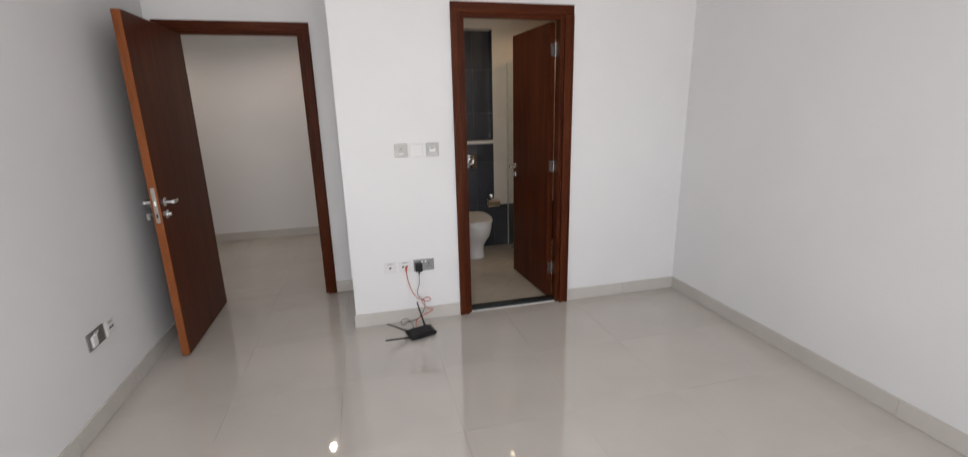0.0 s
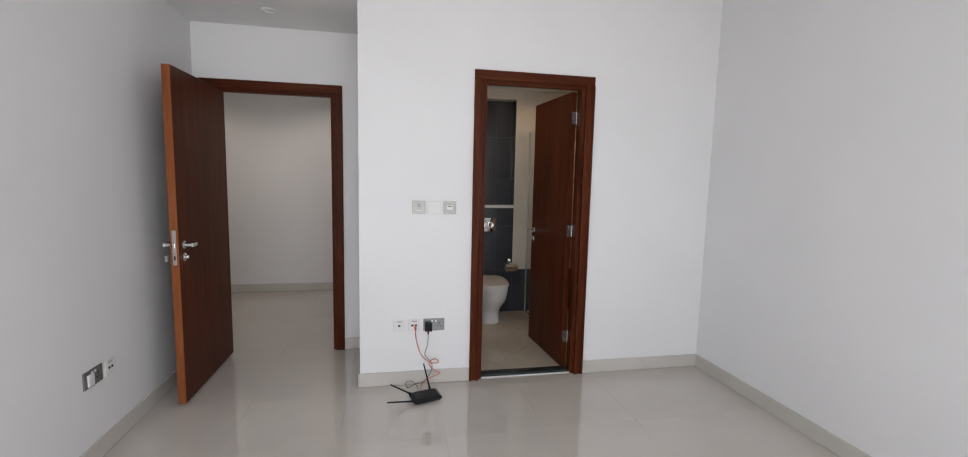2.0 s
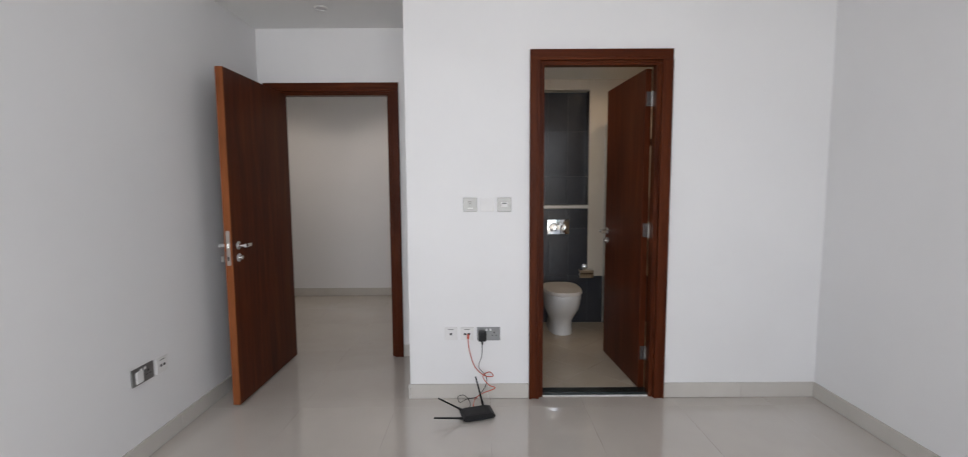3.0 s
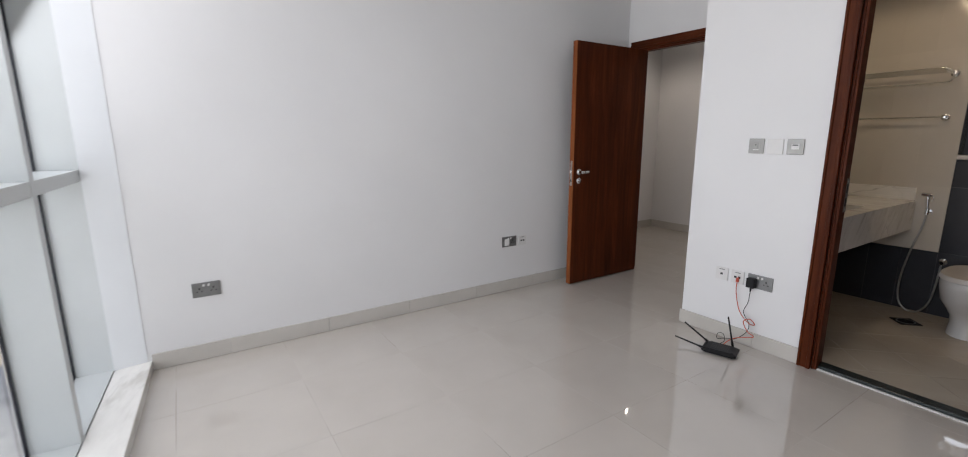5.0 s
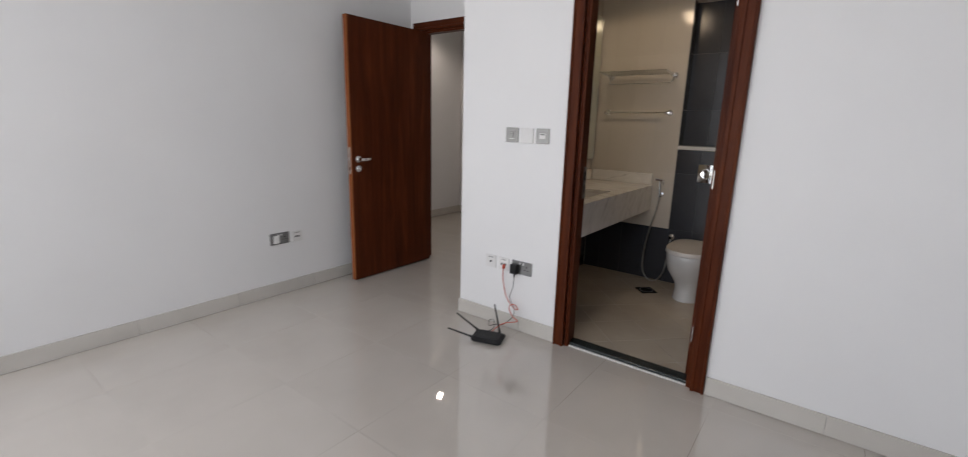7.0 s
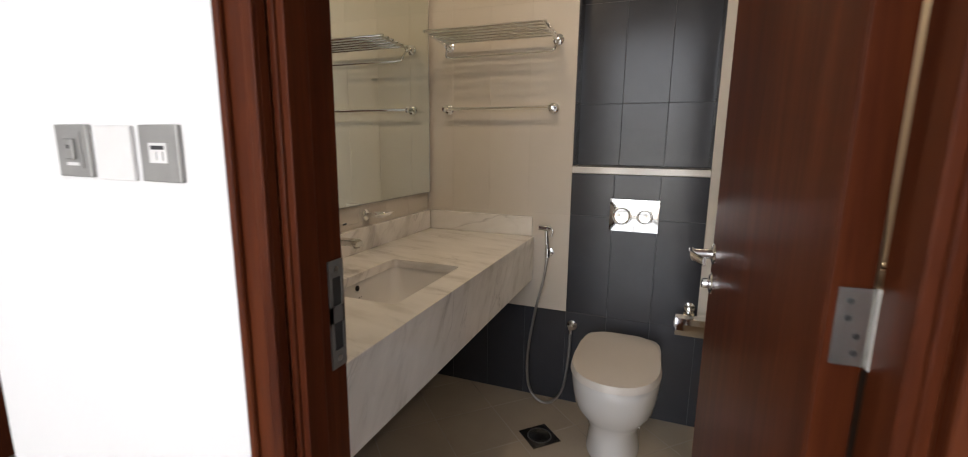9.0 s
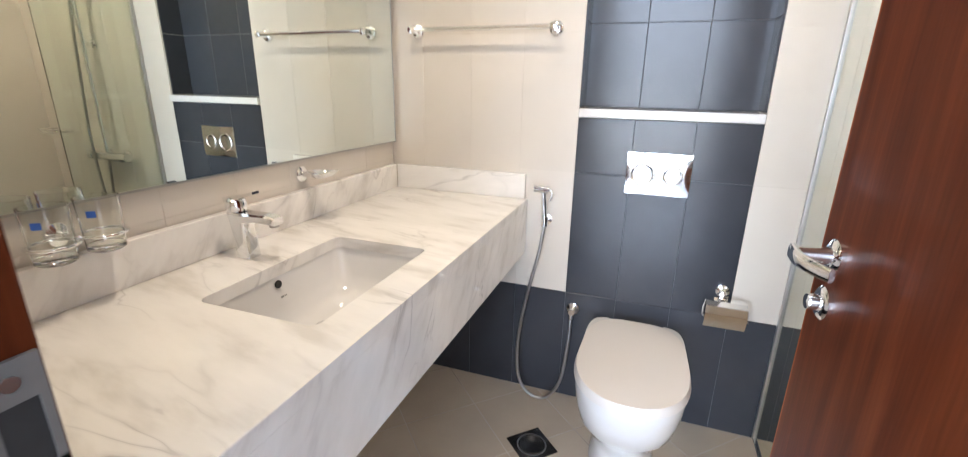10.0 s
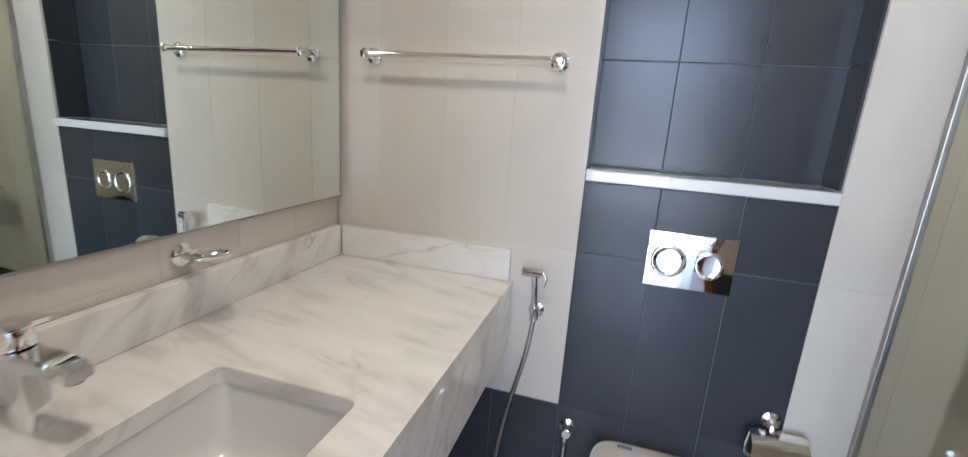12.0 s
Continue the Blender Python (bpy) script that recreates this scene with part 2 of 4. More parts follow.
def spin(bm, profile, centre, axis, n=32):
    """A turned piece: profile of (radius, along) about axis from centre."""
    turn = Vector(axis).to_track_quat("Z", "Y").to_matrix()
    c = Vector(centre)
    rings = []
    for r, h in profile:
        rings.append([bm.verts.new(c + turn @ Vector((max(r, 1e-4) * math.cos(2 * math.pi * i / n), max(r, 1e-4) * math.sin(2 * math.pi * i / n), h))) for i in range(n)])
    for p, q in zip(rings, rings[1:]):
        for i in range(n):
            bm.faces.new((p[i], p[(i + 1) % n], q[(i + 1) % n], q[i]))
    bm.faces.new(rings[0][::-1])
    bm.faces.new(rings[-1])
    return bm


def loft(bm, loops, cap_low=True, cap_high=True):
    rings = [[bm.verts.new(p) for p in loop] for loop in loops]
    n = len(rings[0])
    for p, q in zip(rings, rings[1:]):
        for i in range(n):
            bm.faces.new((p[i], p[(i + 1) % n], q[(i + 1) % n], q[i]))
    if cap_low:
        bm.faces.new(rings[0][::-1])
    if cap_high:
        bm.faces.new(rings[-1])
    return bm


def smooth_path(points, steps=8):
    pts = [Vector(p) for p in points]
    out = []
    for i in range(len(pts) - 1):
        p0, p1, p2, p3 = pts[max(i - 1, 0)], pts[i], pts[i + 1], pts[min(i + 2, len(pts) - 1)]
        for k in range(steps):
            t = k / steps
            out.append(0.5 * ((2 * p1) + (p2 - p0) * t + (2 * p0 - 5 * p1 + 4 * p2 - p3) * t * t + (3 * p1 - p0 - 3 * p2 + p3) * t ** 3))
    return out + [pts[-1]]


def tube(bm, points, r, n=10, steps=8):
    """A round cable or bent bar through points."""
    path = smooth_path(points, steps)
    loops = []
    side = None
    for i, p in enumerate(path):
        d = (path[min(i + 1, len(path) - 1)] - path[max(i - 1, 0)]).normalized()
        if side is None:
            side = d.orthogonal().normalized()
        side = (side - d * side.dot(d)).normalized()
        up = d.cross(side)
        loops.append([p + r * (math.cos(2 * math.pi * k / n) * side + math.sin(2 * math.pi * k / n) * up) for k in range(n)])
    return loft(bm, loops)


def mesh_object(name, bm, mat, smooth=None):
    bmesh.ops.recalc_face_normals(bm, faces=bm.faces)
    me = bpy.data.meshes.new(name)
    bm.to_mesh(me)
    bm.free()
    me.materials.append(mat)
    if smooth is not None:
        for p in me.polygons:
            p.use_smooth = True
        me.set_sharp_from_angle(angle=radians(smooth))
    return new(name, me)


def thing(name, at, label, category, group="", kind=""):
    ob = new(name)
    ob.location = at
    return tagged(ob, label, category, group, kind)


def placed(ob):
    """Where an object stands in the world."""
    own = ob.matrix_basis
    return own if ob.parent is None else placed(ob.parent) @ ob.matrix_parent_inverse @ own


def part(name, bm, mat, parent, label="", smooth=None):
    """One mesh in world coordinates, put under a thing or a part."""
    ob = mesh_object(name, bm, mat, smooth)
    ob.parent = parent
    ob.matrix_parent_inverse = placed(parent).inverted()
    return tagged(ob, label)


def structure(name, bm, mat, label, category="", smooth=None):
    return tagged(mesh_object(name, bm, mat, smooth), label, category or name.split("_")[0], "", "structure")


# ---- plan ----
XW, XE = -1.075, 2.748          # bedroom side walls
YN, YB = 3.195, 3.295           # wall to the bathroom
XC = 0.161                      # corner of the entrance recess
YE = 3.935                      # wall of the entrance door
ZC, ZS, ZB = 3.05, 2.54, 2.36   # ceilings: bedroom, recess and hall, bathroom
YK = 4.834                      # tiled face of the bathroom's end wall
XL = 0.335                      # tiled face of the vanity wall
HN, HW = 6.02, -2.25            # hall walls
Z0 = -0.03

structure("wall_west", boxes((XW - 0.12, XW, 0.028, YE + 0.135, Z0, ZC)), PAINT, "smooth white painted plaster wall")
structure("wall_north", boxes((XC, 0.985, YN, YB, Z0, ZC), (1.712, XE, YN, YB, Z0, ZC), (0.985, 1.712, YN, YB, 2.103, ZC)), PAINT,
          "white painted plaster wall with the bathroom doorway")
structure("wall_recess", boxes((XC, XL - 0.01, YB, 4.96, Z0, ZC)), PAINT, "white painted side wall of the entrance recess")
structure("wall_entrance", boxes((XW, -0.965, YE, YE + 0.135, Z0, ZS), (-0.075, XC, YE, YE + 0.135, Z0, ZS), (-0.965, -0.075, YE, YE + 0.135, 2.075, ZS)), PAINT,
          "white painted wall with the entrance doorway")
structure("wall_east", boxes((XE, XE + 0.12, -0.62, 4.97, Z0, ZC)), PAINT, "smooth white painted plaster wall")
structure("wall_hall_north", boxes((HW, XC, HN, HN + 0.12, Z0, ZS)), PAINT, "white painted hall wall")
structure("wall_hall_west", boxes((HW - 0.12, HW, YE - 0.1, HN + 0.12, Z0, ZS)), PAINT, "white painted hall wall")
structure("wall_hall_south", boxes((HW, XW - 0.12, YE, YE + 0.135, Z0, ZS)), PAINT, "white painted hall wall")
structure("wall_hall_east", boxes((XC, XC + 0.12, 4.96, HN + 0.12, Z0, ZS)), PAINT, "white painted hall wall")
structure("ceiling_bedroom", boxes((XW - 0.12, XE + 0.12, -0.7, YB, ZC, ZC + 0.12)), CEIL, "plain white ceiling")
structure("ceiling_recess", boxes((XW, XC, YN, YE + 0.135, ZS, ZC)), CEIL, "lowered white soffit over the entrance recess")
structure("ceiling_hall", boxes((HW - 0.12, XC + 0.12, YE + 0.135, HN + 0.12, ZS, ZS + 0.12)), CEIL, "plain white hall ceiling")
structure("ceiling_bathroom", boxes((XL - 0.01, XE, YB, 4.97, ZB, ZB + 0.12)), CEIL, "plain white bathroom ceiling")
structure("wall_bathroom_end", boxes((XL - 0.01, 1.080, YK + 0.008, 4.97, Z0, ZB), (1.654, XE, YK + 0.008, 4.97, Z0, ZB), (1.080, 1.654, YK + 0.008, 4.97, Z0, 1.13),
          (1.080, 1.654, YK + 0.008, 4.97, 2.262, ZB), (1.080, 1.654, 4.955, 4.97, 1.13, 2.262)), CGROUT, "grouted wall behind cream and anthracite tiles")
floor = structure("floor", boxes((HW, XE, -0.7, HN, -0.12, -0.0013)), GROUT, "polished cream porcelain tile floor with fine joints", "floor")
structure("floor_bathroom", boxes((XL - 0.01, XE, YB, YK + 0.008, Z0, -0.004)), BGROUT, "matt beige tile floor laid on the diagonal", "floor")

# ---- glazed wall, turned a little to the room ----
WIN = Matrix.Translation((XW, -0.108, 0)) @ Matrix.Rotation(radians(-3.7), 4, "Z")
WLEN = 3.86


def in_window(bm):
    bm.transform(WIN)
    return bm


window = thing("window_1", (XW, -0.108, 0), "floor-to-ceiling window with deep white aluminium mullions", "window", "", "structure")
fins = [0.705, 1.445, 2.185, 2.925, 3.665]
for u in fins:
    part("mullion", in_window(boxes((u - 0.024, u + 0.024, -0.185, 0, 0.05, ZC), soft=0.002)), ALU, window, "deep white aluminium mullion")
part("end_frame", in_window(boxes((-0.004, 0.028, -0.185, 0.004, 0.0575, ZC))), ALU, window)
part("end_frame", in_window(boxes((WLEN - 0.05, WLEN, -0.185, -0.004, 0.05, ZC))), ALU, window)
edges = [0.03] + [v for u in fins for v in (u - 0.024, u + 0.024)] + [WLEN - 0.05]
for a, b in zip(edges[::2], edges[1::2]):
    part("transom", in_window(boxes((a, b, -0.185, -0.002, 1.09, 1.148), soft=0.002)), ALU, window)
    for z0, z1 in ((0.062, 1.09), (1.148, ZC)):
        pane = part("pane", in_window(boxes((a + 0.004, b - 0.004, -0.182, -0.172, z0 + 0.004, z1 - 0.004))), GLASS, window)
        pane.visible_shadow = False
        part("gasket", in_window(boxes((a, a + 0.012, -0.171, -0.160, z0, z1), (b - 0.012, b, -0.171, -0.160, z0, z1),
                                       (a + 0.012, b - 0.012, -0.171, -0.160, z0, z0 + 0.005), (a + 0.012, b - 0.012, -0.171, -0.160, z1 - 0.005, z1))), GASKET, window, "black rubber glazing gasket")
part("bottom_rail", in_window(boxes((0.0, WLEN, -0.19, -0.002, 0.0, 0.062))), ALU, window)
bm = bmesh.new()
loft(bm, [[(XW - 0.1, 0.040, z), (XW - 0.1, -0.109, z), (XW + 0.029, -0.109, z), (XW + 0.003, 0.040, z)] for z in (0.057, ZC)])
part("reveal_panel", bm, REVEAL, window, "bright white reveal lining")
structure("window_sill", in_window(boxes((-0.02, WLEN, 0.0, 0.166, -0.02, 0.056), soft=0.004)), SILLSTONE, "low grey-veined marble window sill", "sill")


# ---- outside, far below ----
structure("ground", boxes((-900, 900, -1800, -3, -62, -60)), SAND, "pale sandy ground in the haze", "ground")
rnd = random.Random(4)
for i in range(26):
    w, d, h = rnd.uniform(12, 26), rnd.uniform(12, 26), rnd.uniform(5, 16)
    px, py = rnd.uniform(-260, 40), rnd.uniform(-420, -70)
    house = thing("building", (px, py, -60), "pale low building far below the window", "building", "distant buildings")
    part("wall", boxes((px, px + w, py, py + d, -60, -60 + h)), FACADE, house)
    part("roof", boxes((px + 0.3, px + w - 0.3, py + 0.3, py + d - 0.3, -60 + h, -59.7 + h), (px + 2, px + 5, py + 2, py + 5, -59.7 + h, -57.6 + h)), SAND, house)
    for k in range(int(w // 3.5)):
        part("window", boxes((px + 1 + 3.5 * k, px + 2.6 + 3.5 * k, py + d, py + d + 0.05, -58.6, -57)), SLOT, house)


# ---- doors ----
def door_frame(x0, x1, y0, y1, zt, face, name, label):
    """Lining through the wall with a moulded architrave on the bedroom side. x0, x1: clear opening."""
    fr = thing(name, (x0, y0, 0), label, "door frame", "", "structure")
    part("jamb", boxes((x0 - 0.03, x0, y0, y1, 0, zt), soft=0.002), WOOD, fr)
    part("jamb", boxes((x1, x1 + 0.03, y0, y1, 0, zt), soft=0.002), WOOD, fr)
    part("head", boxes((x0 - 0.03, x1 + 0.03, y0, y1, zt, zt + 0.03), soft=0.002), WOODX, fr)
    stop = y0 + 0.045
    part("stop", boxes((x0, x0 + 0.013, y0 + 0.004, stop, 0, zt - 0.013), soft=0.002), WOOD, fr)
    part("stop", boxes((x1 - 0.013, x1, y0 + 0.004, stop, 0, zt - 0.013), soft=0.002), WOOD, fr)
    part("stop", boxes((x0, x1, y0 + 0.004, stop, zt - 0.013, zt), soft=0.002), WOODX, fr)
    w = face
    for a, b in ((x0 - w, x0 - 0.012), (x1 + 0.012, x1 + w)):
        inner = b if b < x0 else a
        bm = boxes((a, b, y0 - 0.018, y0 + 0.001, 0, zt + 0.012), soft=0.003)
        box(bm, min(inner, inner + (-0.018 if b < x0 else 0.018)), max(inner, inner + (-0.018 if b < x0 else 0.018)), y0 - 0.024, y0 - 0.017, 0, zt + 0.012, soft=0.003)
        outer = a if b < x0 else b
        box(bm, min(outer, outer + (0.014 if b < x0 else -0.014)), max(outer, outer + (0.014 if b < x0 else -0.014)), y0 - 0.027, y0 - 0.017, 0, zt + 0.012, soft=0.004)
        part("architrave", bm, WOOD, fr)
    bm = boxes((x0 - w, x1 + w, y0 - 0.0185, y0 + 0.001, zt + 0.012, zt + w), soft=0.003)
    box(bm, x0 - 0.03, x1 + 0.03, y0 - 0.0245, y0 - 0.017, zt + 0.012, zt + 0.030, soft=0.003)
    part("architrave", bm, WOODX, fr)
    return fr


def lever(leaf, at, out, along, side_label="chrome lever handle"):
    """Round rose with a bent flat lever. out: away from the leaf; along: the way it points."""
    at, out, along = Vector(at), Vector(out), Vector(along)
    bm = bmesh.new()
    spin(bm, ((0.026, 0), (0.026, 0.007), (0.022, 0.010), (0.013, 0.011), (0.0115, 0.030), (0.0115, 0.056), (0.0, 0.060)), at, out)
    elbow = at + out * 0.056
    up = out.cross(along)
    loops = []
    for k in range(9):
        t = k / 8
        c = elbow + along * (0.102 * t - 0.012) + out * (0.007 * math.sin(t * 3.0) - 0.016 * t * t)
        hw, ht = 0.0120 - 0.002 * t, 0.0062 - 0.0025 * t
        loops.append([c + up * (hw * math.copysign(abs(math.cos(a)) ** 0.5, math.cos(a))) + out * (ht * math.copysign(abs(math.sin(a)) ** 0.7, math.sin(a))) for a in [2 * math.pi * i / 12 for i in range(12)]])
    loft(bm, loops)
    return part("handle", bm, CHROME, leaf, side_label, 40)


def escutcheon(leaf, at, out, key=False):
    bm = bmesh.new()
    spin(bm, ((0.026, 0), (0.026, 0.007), (0.022, 0.010), (0.010, 0.010), (0.009, 0.014), (0.0, 0.014)), at, out)
    if not key:
        spin(bm, ((0.0125, 0.009), (0.0125, 0.024), (0.0115, 0.027), (0.0, 0.0275)), at, out, 24)
    e = part("escutcheon", bm, CHROME, leaf, "round chrome lock rose", 40)
    if key:
        at, out = Vector(at), Vector(out)
        bm = bmesh.new()
        rod(bm, at + out * 0.012, at + out * 0.034, 0.003)
        p = at + out * 0.05
        box(bm, p.x - 0.008, p.x + 0.008, p.y - 0.001, p.y + 0.001, p.z - 0.030, p.z + 0.008)
        part("key", bm, STEEL, e, "steel key in the lock")
    return e


def door_leaf(name, length, height, thick, label, flip, hinge_zs):
    """A flush leaf built along +y from its hinge at the origin, its main face towards +x."""
    d = thing(name, (0, 0, 0), label, "door", "", "structure")
    leaf = part("leaf", boxes((-thick, 0, 0.003, length - 0.006, 0.012, height), soft=0.0015), WOOD, d)
    part("lipping", boxes((-thick + 0.0008, -0.0008, length - 0.006, length, 0.012, height), soft=0.001), EDGE, d, "orange-brown solid wood edge")
    part("lipping", boxes((-thick + 0.0008, -0.0008, -0.003, 0.003, 0.012, height), soft=0.001), WOOD, d)
    zc = 1.0
    bm = boxes((-thick / 2 - 0.011, -thick / 2 + 0.011, length - 0.001, length + 0.0025, zc - 0.115, zc + 0.095), soft=0.001)
    plate = part("lock_plate", bm, STEEL, d, "steel lock faceplate on the door edge")
    part("latch", boxes((-thick / 2 - 0.006, -thick / 2 + 0.006, length, length + 0.010, zc - 0.01, zc + 0.018), soft=0.002), CHROME, plate)
    part("bolt", boxes((-thick / 2 - 0.005, -thick / 2 + 0.005, length, length + 0.004, zc - 0.085, zc - 0.06)), SLOT, plate)
    for s, key in ((1, False), (-1, flip)):
        x = 0.0 if s > 0 else -thick
        lever(d, (x, length - 0.062, zc), (s, 0, 0), (0, -1, 0))
        escutcheon(d, (x, length - 0.062, zc - 0.075), (s, 0, 0), key)
    for z in hinge_zs:
        bm = boxes((-thick - 0.002, -thick + 0.034, -0.0055, -0.0015, z - 0.045, z + 0.045))
        rod(bm, (-thick - 0.005, -0.006, z - 0.047), (-thick - 0.005, -0.006, z + 0.047), 0.006, n=12)
        h = part("hinge", bm, HINGE, d, "satin steel butt hinge", 40)
        bm = bmesh.new()
        for dz in (-0.03, -0.01, 0.01, 0.03):
            rod(bm, (-thick + 0.012 + 0.01 * (dz > 0), -0.0062, z + dz), (-thick + 0.012 + 0.01 * (dz > 0), -0.0054, z + dz), 0.0035, n=10)
        part("screw", bm, SLOT, h)
    return d


door_frame(-0.955, -0.085, YE, YE + 0.135, 2.062, 0.077, "door_frame_1", "mahogany frame of the entrance door")
door_frame(0.995, 1.700, YN, 3.307, 2.090, 0.077, "door_frame_2", "mahogany frame of the bathroom door")
entry = door_leaf("door_1", 0.862, 2.056, 0.046, "mahogany flush entrance door standing wide open", True, (0.25, 1.05, 1.85))
entry.matrix_basis = Matrix.Translation((-0.872, 3.955, 0)) @ Matrix.Rotation(radians(180 - 0.3), 4, "Z") @ Matrix.Diagonal((-1, 1, 1, 1))
bath_door = door_leaf("door_2", 0.695, 2.080, 0.042, "mahogany flush bathroom door standing wide open", False, (0.25, 1.065, 1.895))
bath_door.matrix_basis = Matrix.Translation((1.655, 3.311, 0)) @ Matrix.Rotation(radians(4.2), 4, "Z") @ Matrix.Diagonal((-1, 1, 1, 1))

strike = thing("strike_plate", (0.996, 3.27, 0.96), "steel strike plate let into the door jamb", "strike plate")
bm = boxes((0.994, 0.9985, 3.270, 3.304, 0.895, 0.925), (0.994, 0.9985, 3.270, 3.304, 0.972, 1.000), (0.994, 0.9985, 3.270, 3.304, 1.048, 1.076),
           (0.994, 0.9985, 3.270, 3.277, 0.925, 1.048), (0.994, 0.9985, 3.299, 3.304, 0.925, 1.048))
part("plate", bm, STRIKE, strike)
for z0, z1 in ((0.925, 0.972), (1.000, 1.048)):
    part("keep", boxes((0.9935, 0.9965, 3.277, 3.299, z0, z1)), SLOT, strike, "dark latch recess")
for z in (1.062, 0.910):
    part("screw", rod(bmesh.new(), (0.998, 3.287, z), (0.9995, 3.287, z), 0.005), STEEL, strike)
structure("threshold", boxes((0.996, 1.699, 3.222, 3.300, Z0, 0.020), soft=0.003), GRANITE, "black granite threshold", "threshold")
structure("threshold_joint", boxes((0.996, 1.699, 3.210, 3.222, Z0, 0.004)), WHITEPL, "white sealant line along the threshold", "trim")


# ---- skirting ----
def skirting(name, a, b, nx, ny, start=0.0):
    """Porcelain skirting of short lengths from a to b, standing out along (nx, ny)."""
    a, b = Vector((*a, 0)), Vector((*b, 0))
    d = (b - a).normalized()
    total = (b - a).length
    run = thing(name, a, "cream porcelain tile skirting", "skirting", "", "structure")
    u = -start
    while u < total:
        p, q = max(u, 0), min(u + 0.594, total)
        if q - p > 0.004:
            s, e = a + d * (p + 0.0008), a + d * (q - 0.0008)
            s2, e2 = s + Vector((nx, ny, 0)) * 0.011, e + Vector((nx, ny, 0)) * 0.011
            bm = boxes((min(s.x, e.x, s2.x, e2.x), max(s.x, e.x, s2.x, e2.x), min(s.y, e.y, s2.y, e2.y), max(s.y, e.y, s2.y, e2.y), 0.0015, 0.095))
            part("skirting_tile", bm, SKIRT, run)
        u += 0.594


skirting("baseboard_west", (XW, 0.060), (XW, YE), 1, 0, 0.2)
skirting("baseboard_north", (XC + 0.002, YN), (0.917, YN), 0, -1, 0.1)
skirting("baseboard_north", (1.778, YN), (XE, YN), 0, -1, 0.1)
skirting("baseboard_east", (XE, 0.0), (XE, YN - 0.011), -1, 0, 0.35)
skirting("baseboard_recess", (XC, YN - 0.011), (XC, YE), -1, 0, 0.3)
skirting("baseboard_entrance", (-0.007, YE), (XC - 0.011, YE), 0, -1, 0.1)
skirting("baseboard_hall", (HW, HN), (XC, HN), 0, -1, 0.3)
skirting("baseboard_hall", (HW, YE + 0.14), (HW, HN - 0.011), 1, 0, 0.3)


# ---- switches, sockets ----
def oriented(ob, at, turn):
    ob.matrix_basis = Matrix.Translation(at) @ Matrix.Rotation(radians(turn), 4, "Z")
    return ob


def plate(name, w, h, mat, label, category):
    """A plate in the xz plane facing -y, its centre at the origin."""
    t = thing(name, (0, 0, 0), label, category)
    part("plate", boxes((-w / 2, w / 2, -0.008, 0.0, -h / 2, h / 2), soft=0.002), mat, t)
    return t


def rocker_switch(at, mat, label):
    t = plate("light_switch", 0.086, 0.086, mat, label, "switch")
    part("surround", boxes((-0.026, 0.026, -0.0092, -0.0078, -0.028, 0.032)), mat, t)
    part("rocker", boxes((-0.012, 0.012, -0.014, -0.009, -0.014, 0.020), soft=0.002), mat, t, "small steel rocker")
    part("label_strip", boxes((-0.016, 0.016, -0.0098, -0.0090, -0.024, -0.019)), WHITEPL, t, "thin white strip")
    part("mark", boxes((-0.003, 0.003, -0.0146, -0.0138, 0.004, 0.010)), SLOT, t)
    return oriented(t, at, 0)


rocker_switch((0.552, YN, 1.241), SWITCHSTEEL, "satin steel light switch plate with one rocker")
blank = plate("blank_plate", 0.086, 0.086, WHITEPL, "plain white blanking plate on the wall", "plate")
oriented(blank, (0.657, YN, 1.239), 0)
thermo = plate("thermostat_plate", 0.086, 0.086, SWITCHSTEEL, "satin steel control plate with a small white insert", "switch")
part("insert", boxes((-0.020, 0.020, -0.0095, -0.0078, -0.014, 0.016)), WHITEPL, thermo)
part("slot", boxes((-0.014, 0.014, -0.0105, -0.009, 0.006, 0.012)), SLOT, thermo)
part("button", boxes((-0.012, -0.002, -0.0115, -0.0095, -0.010, 0.003), (0.002, 0.012, -0.0115, -0.0095, -0.010, 0.003)), WHITEPL, thermo)
oriented(thermo, (0.763, YN, 1.240), 0)


def data_outlet(at, turn, ports, label):
    t = plate("data_outlet", 0.080, 0.082, WHITEPL, label, "outlet")
    part("insert", boxes((-0.026, 0.026, -0.0095, -0.0078, -0.022, 0.022)), WHITEPL, t)
    part("bar", boxes((-0.018, 0.018, -0.0088, -0.0078, 0.026, 0.031)), GREYSTEEL, t)
    for k in range(ports):
        c = (k - (ports - 1) / 2) * 0.024
        part("port", boxes((c - 0.008, c + 0.008, -0.0102, -0.0088, -0.007, 0.006)), SLOT, t, "dark jack opening")
    return oriented(t, at, turn)


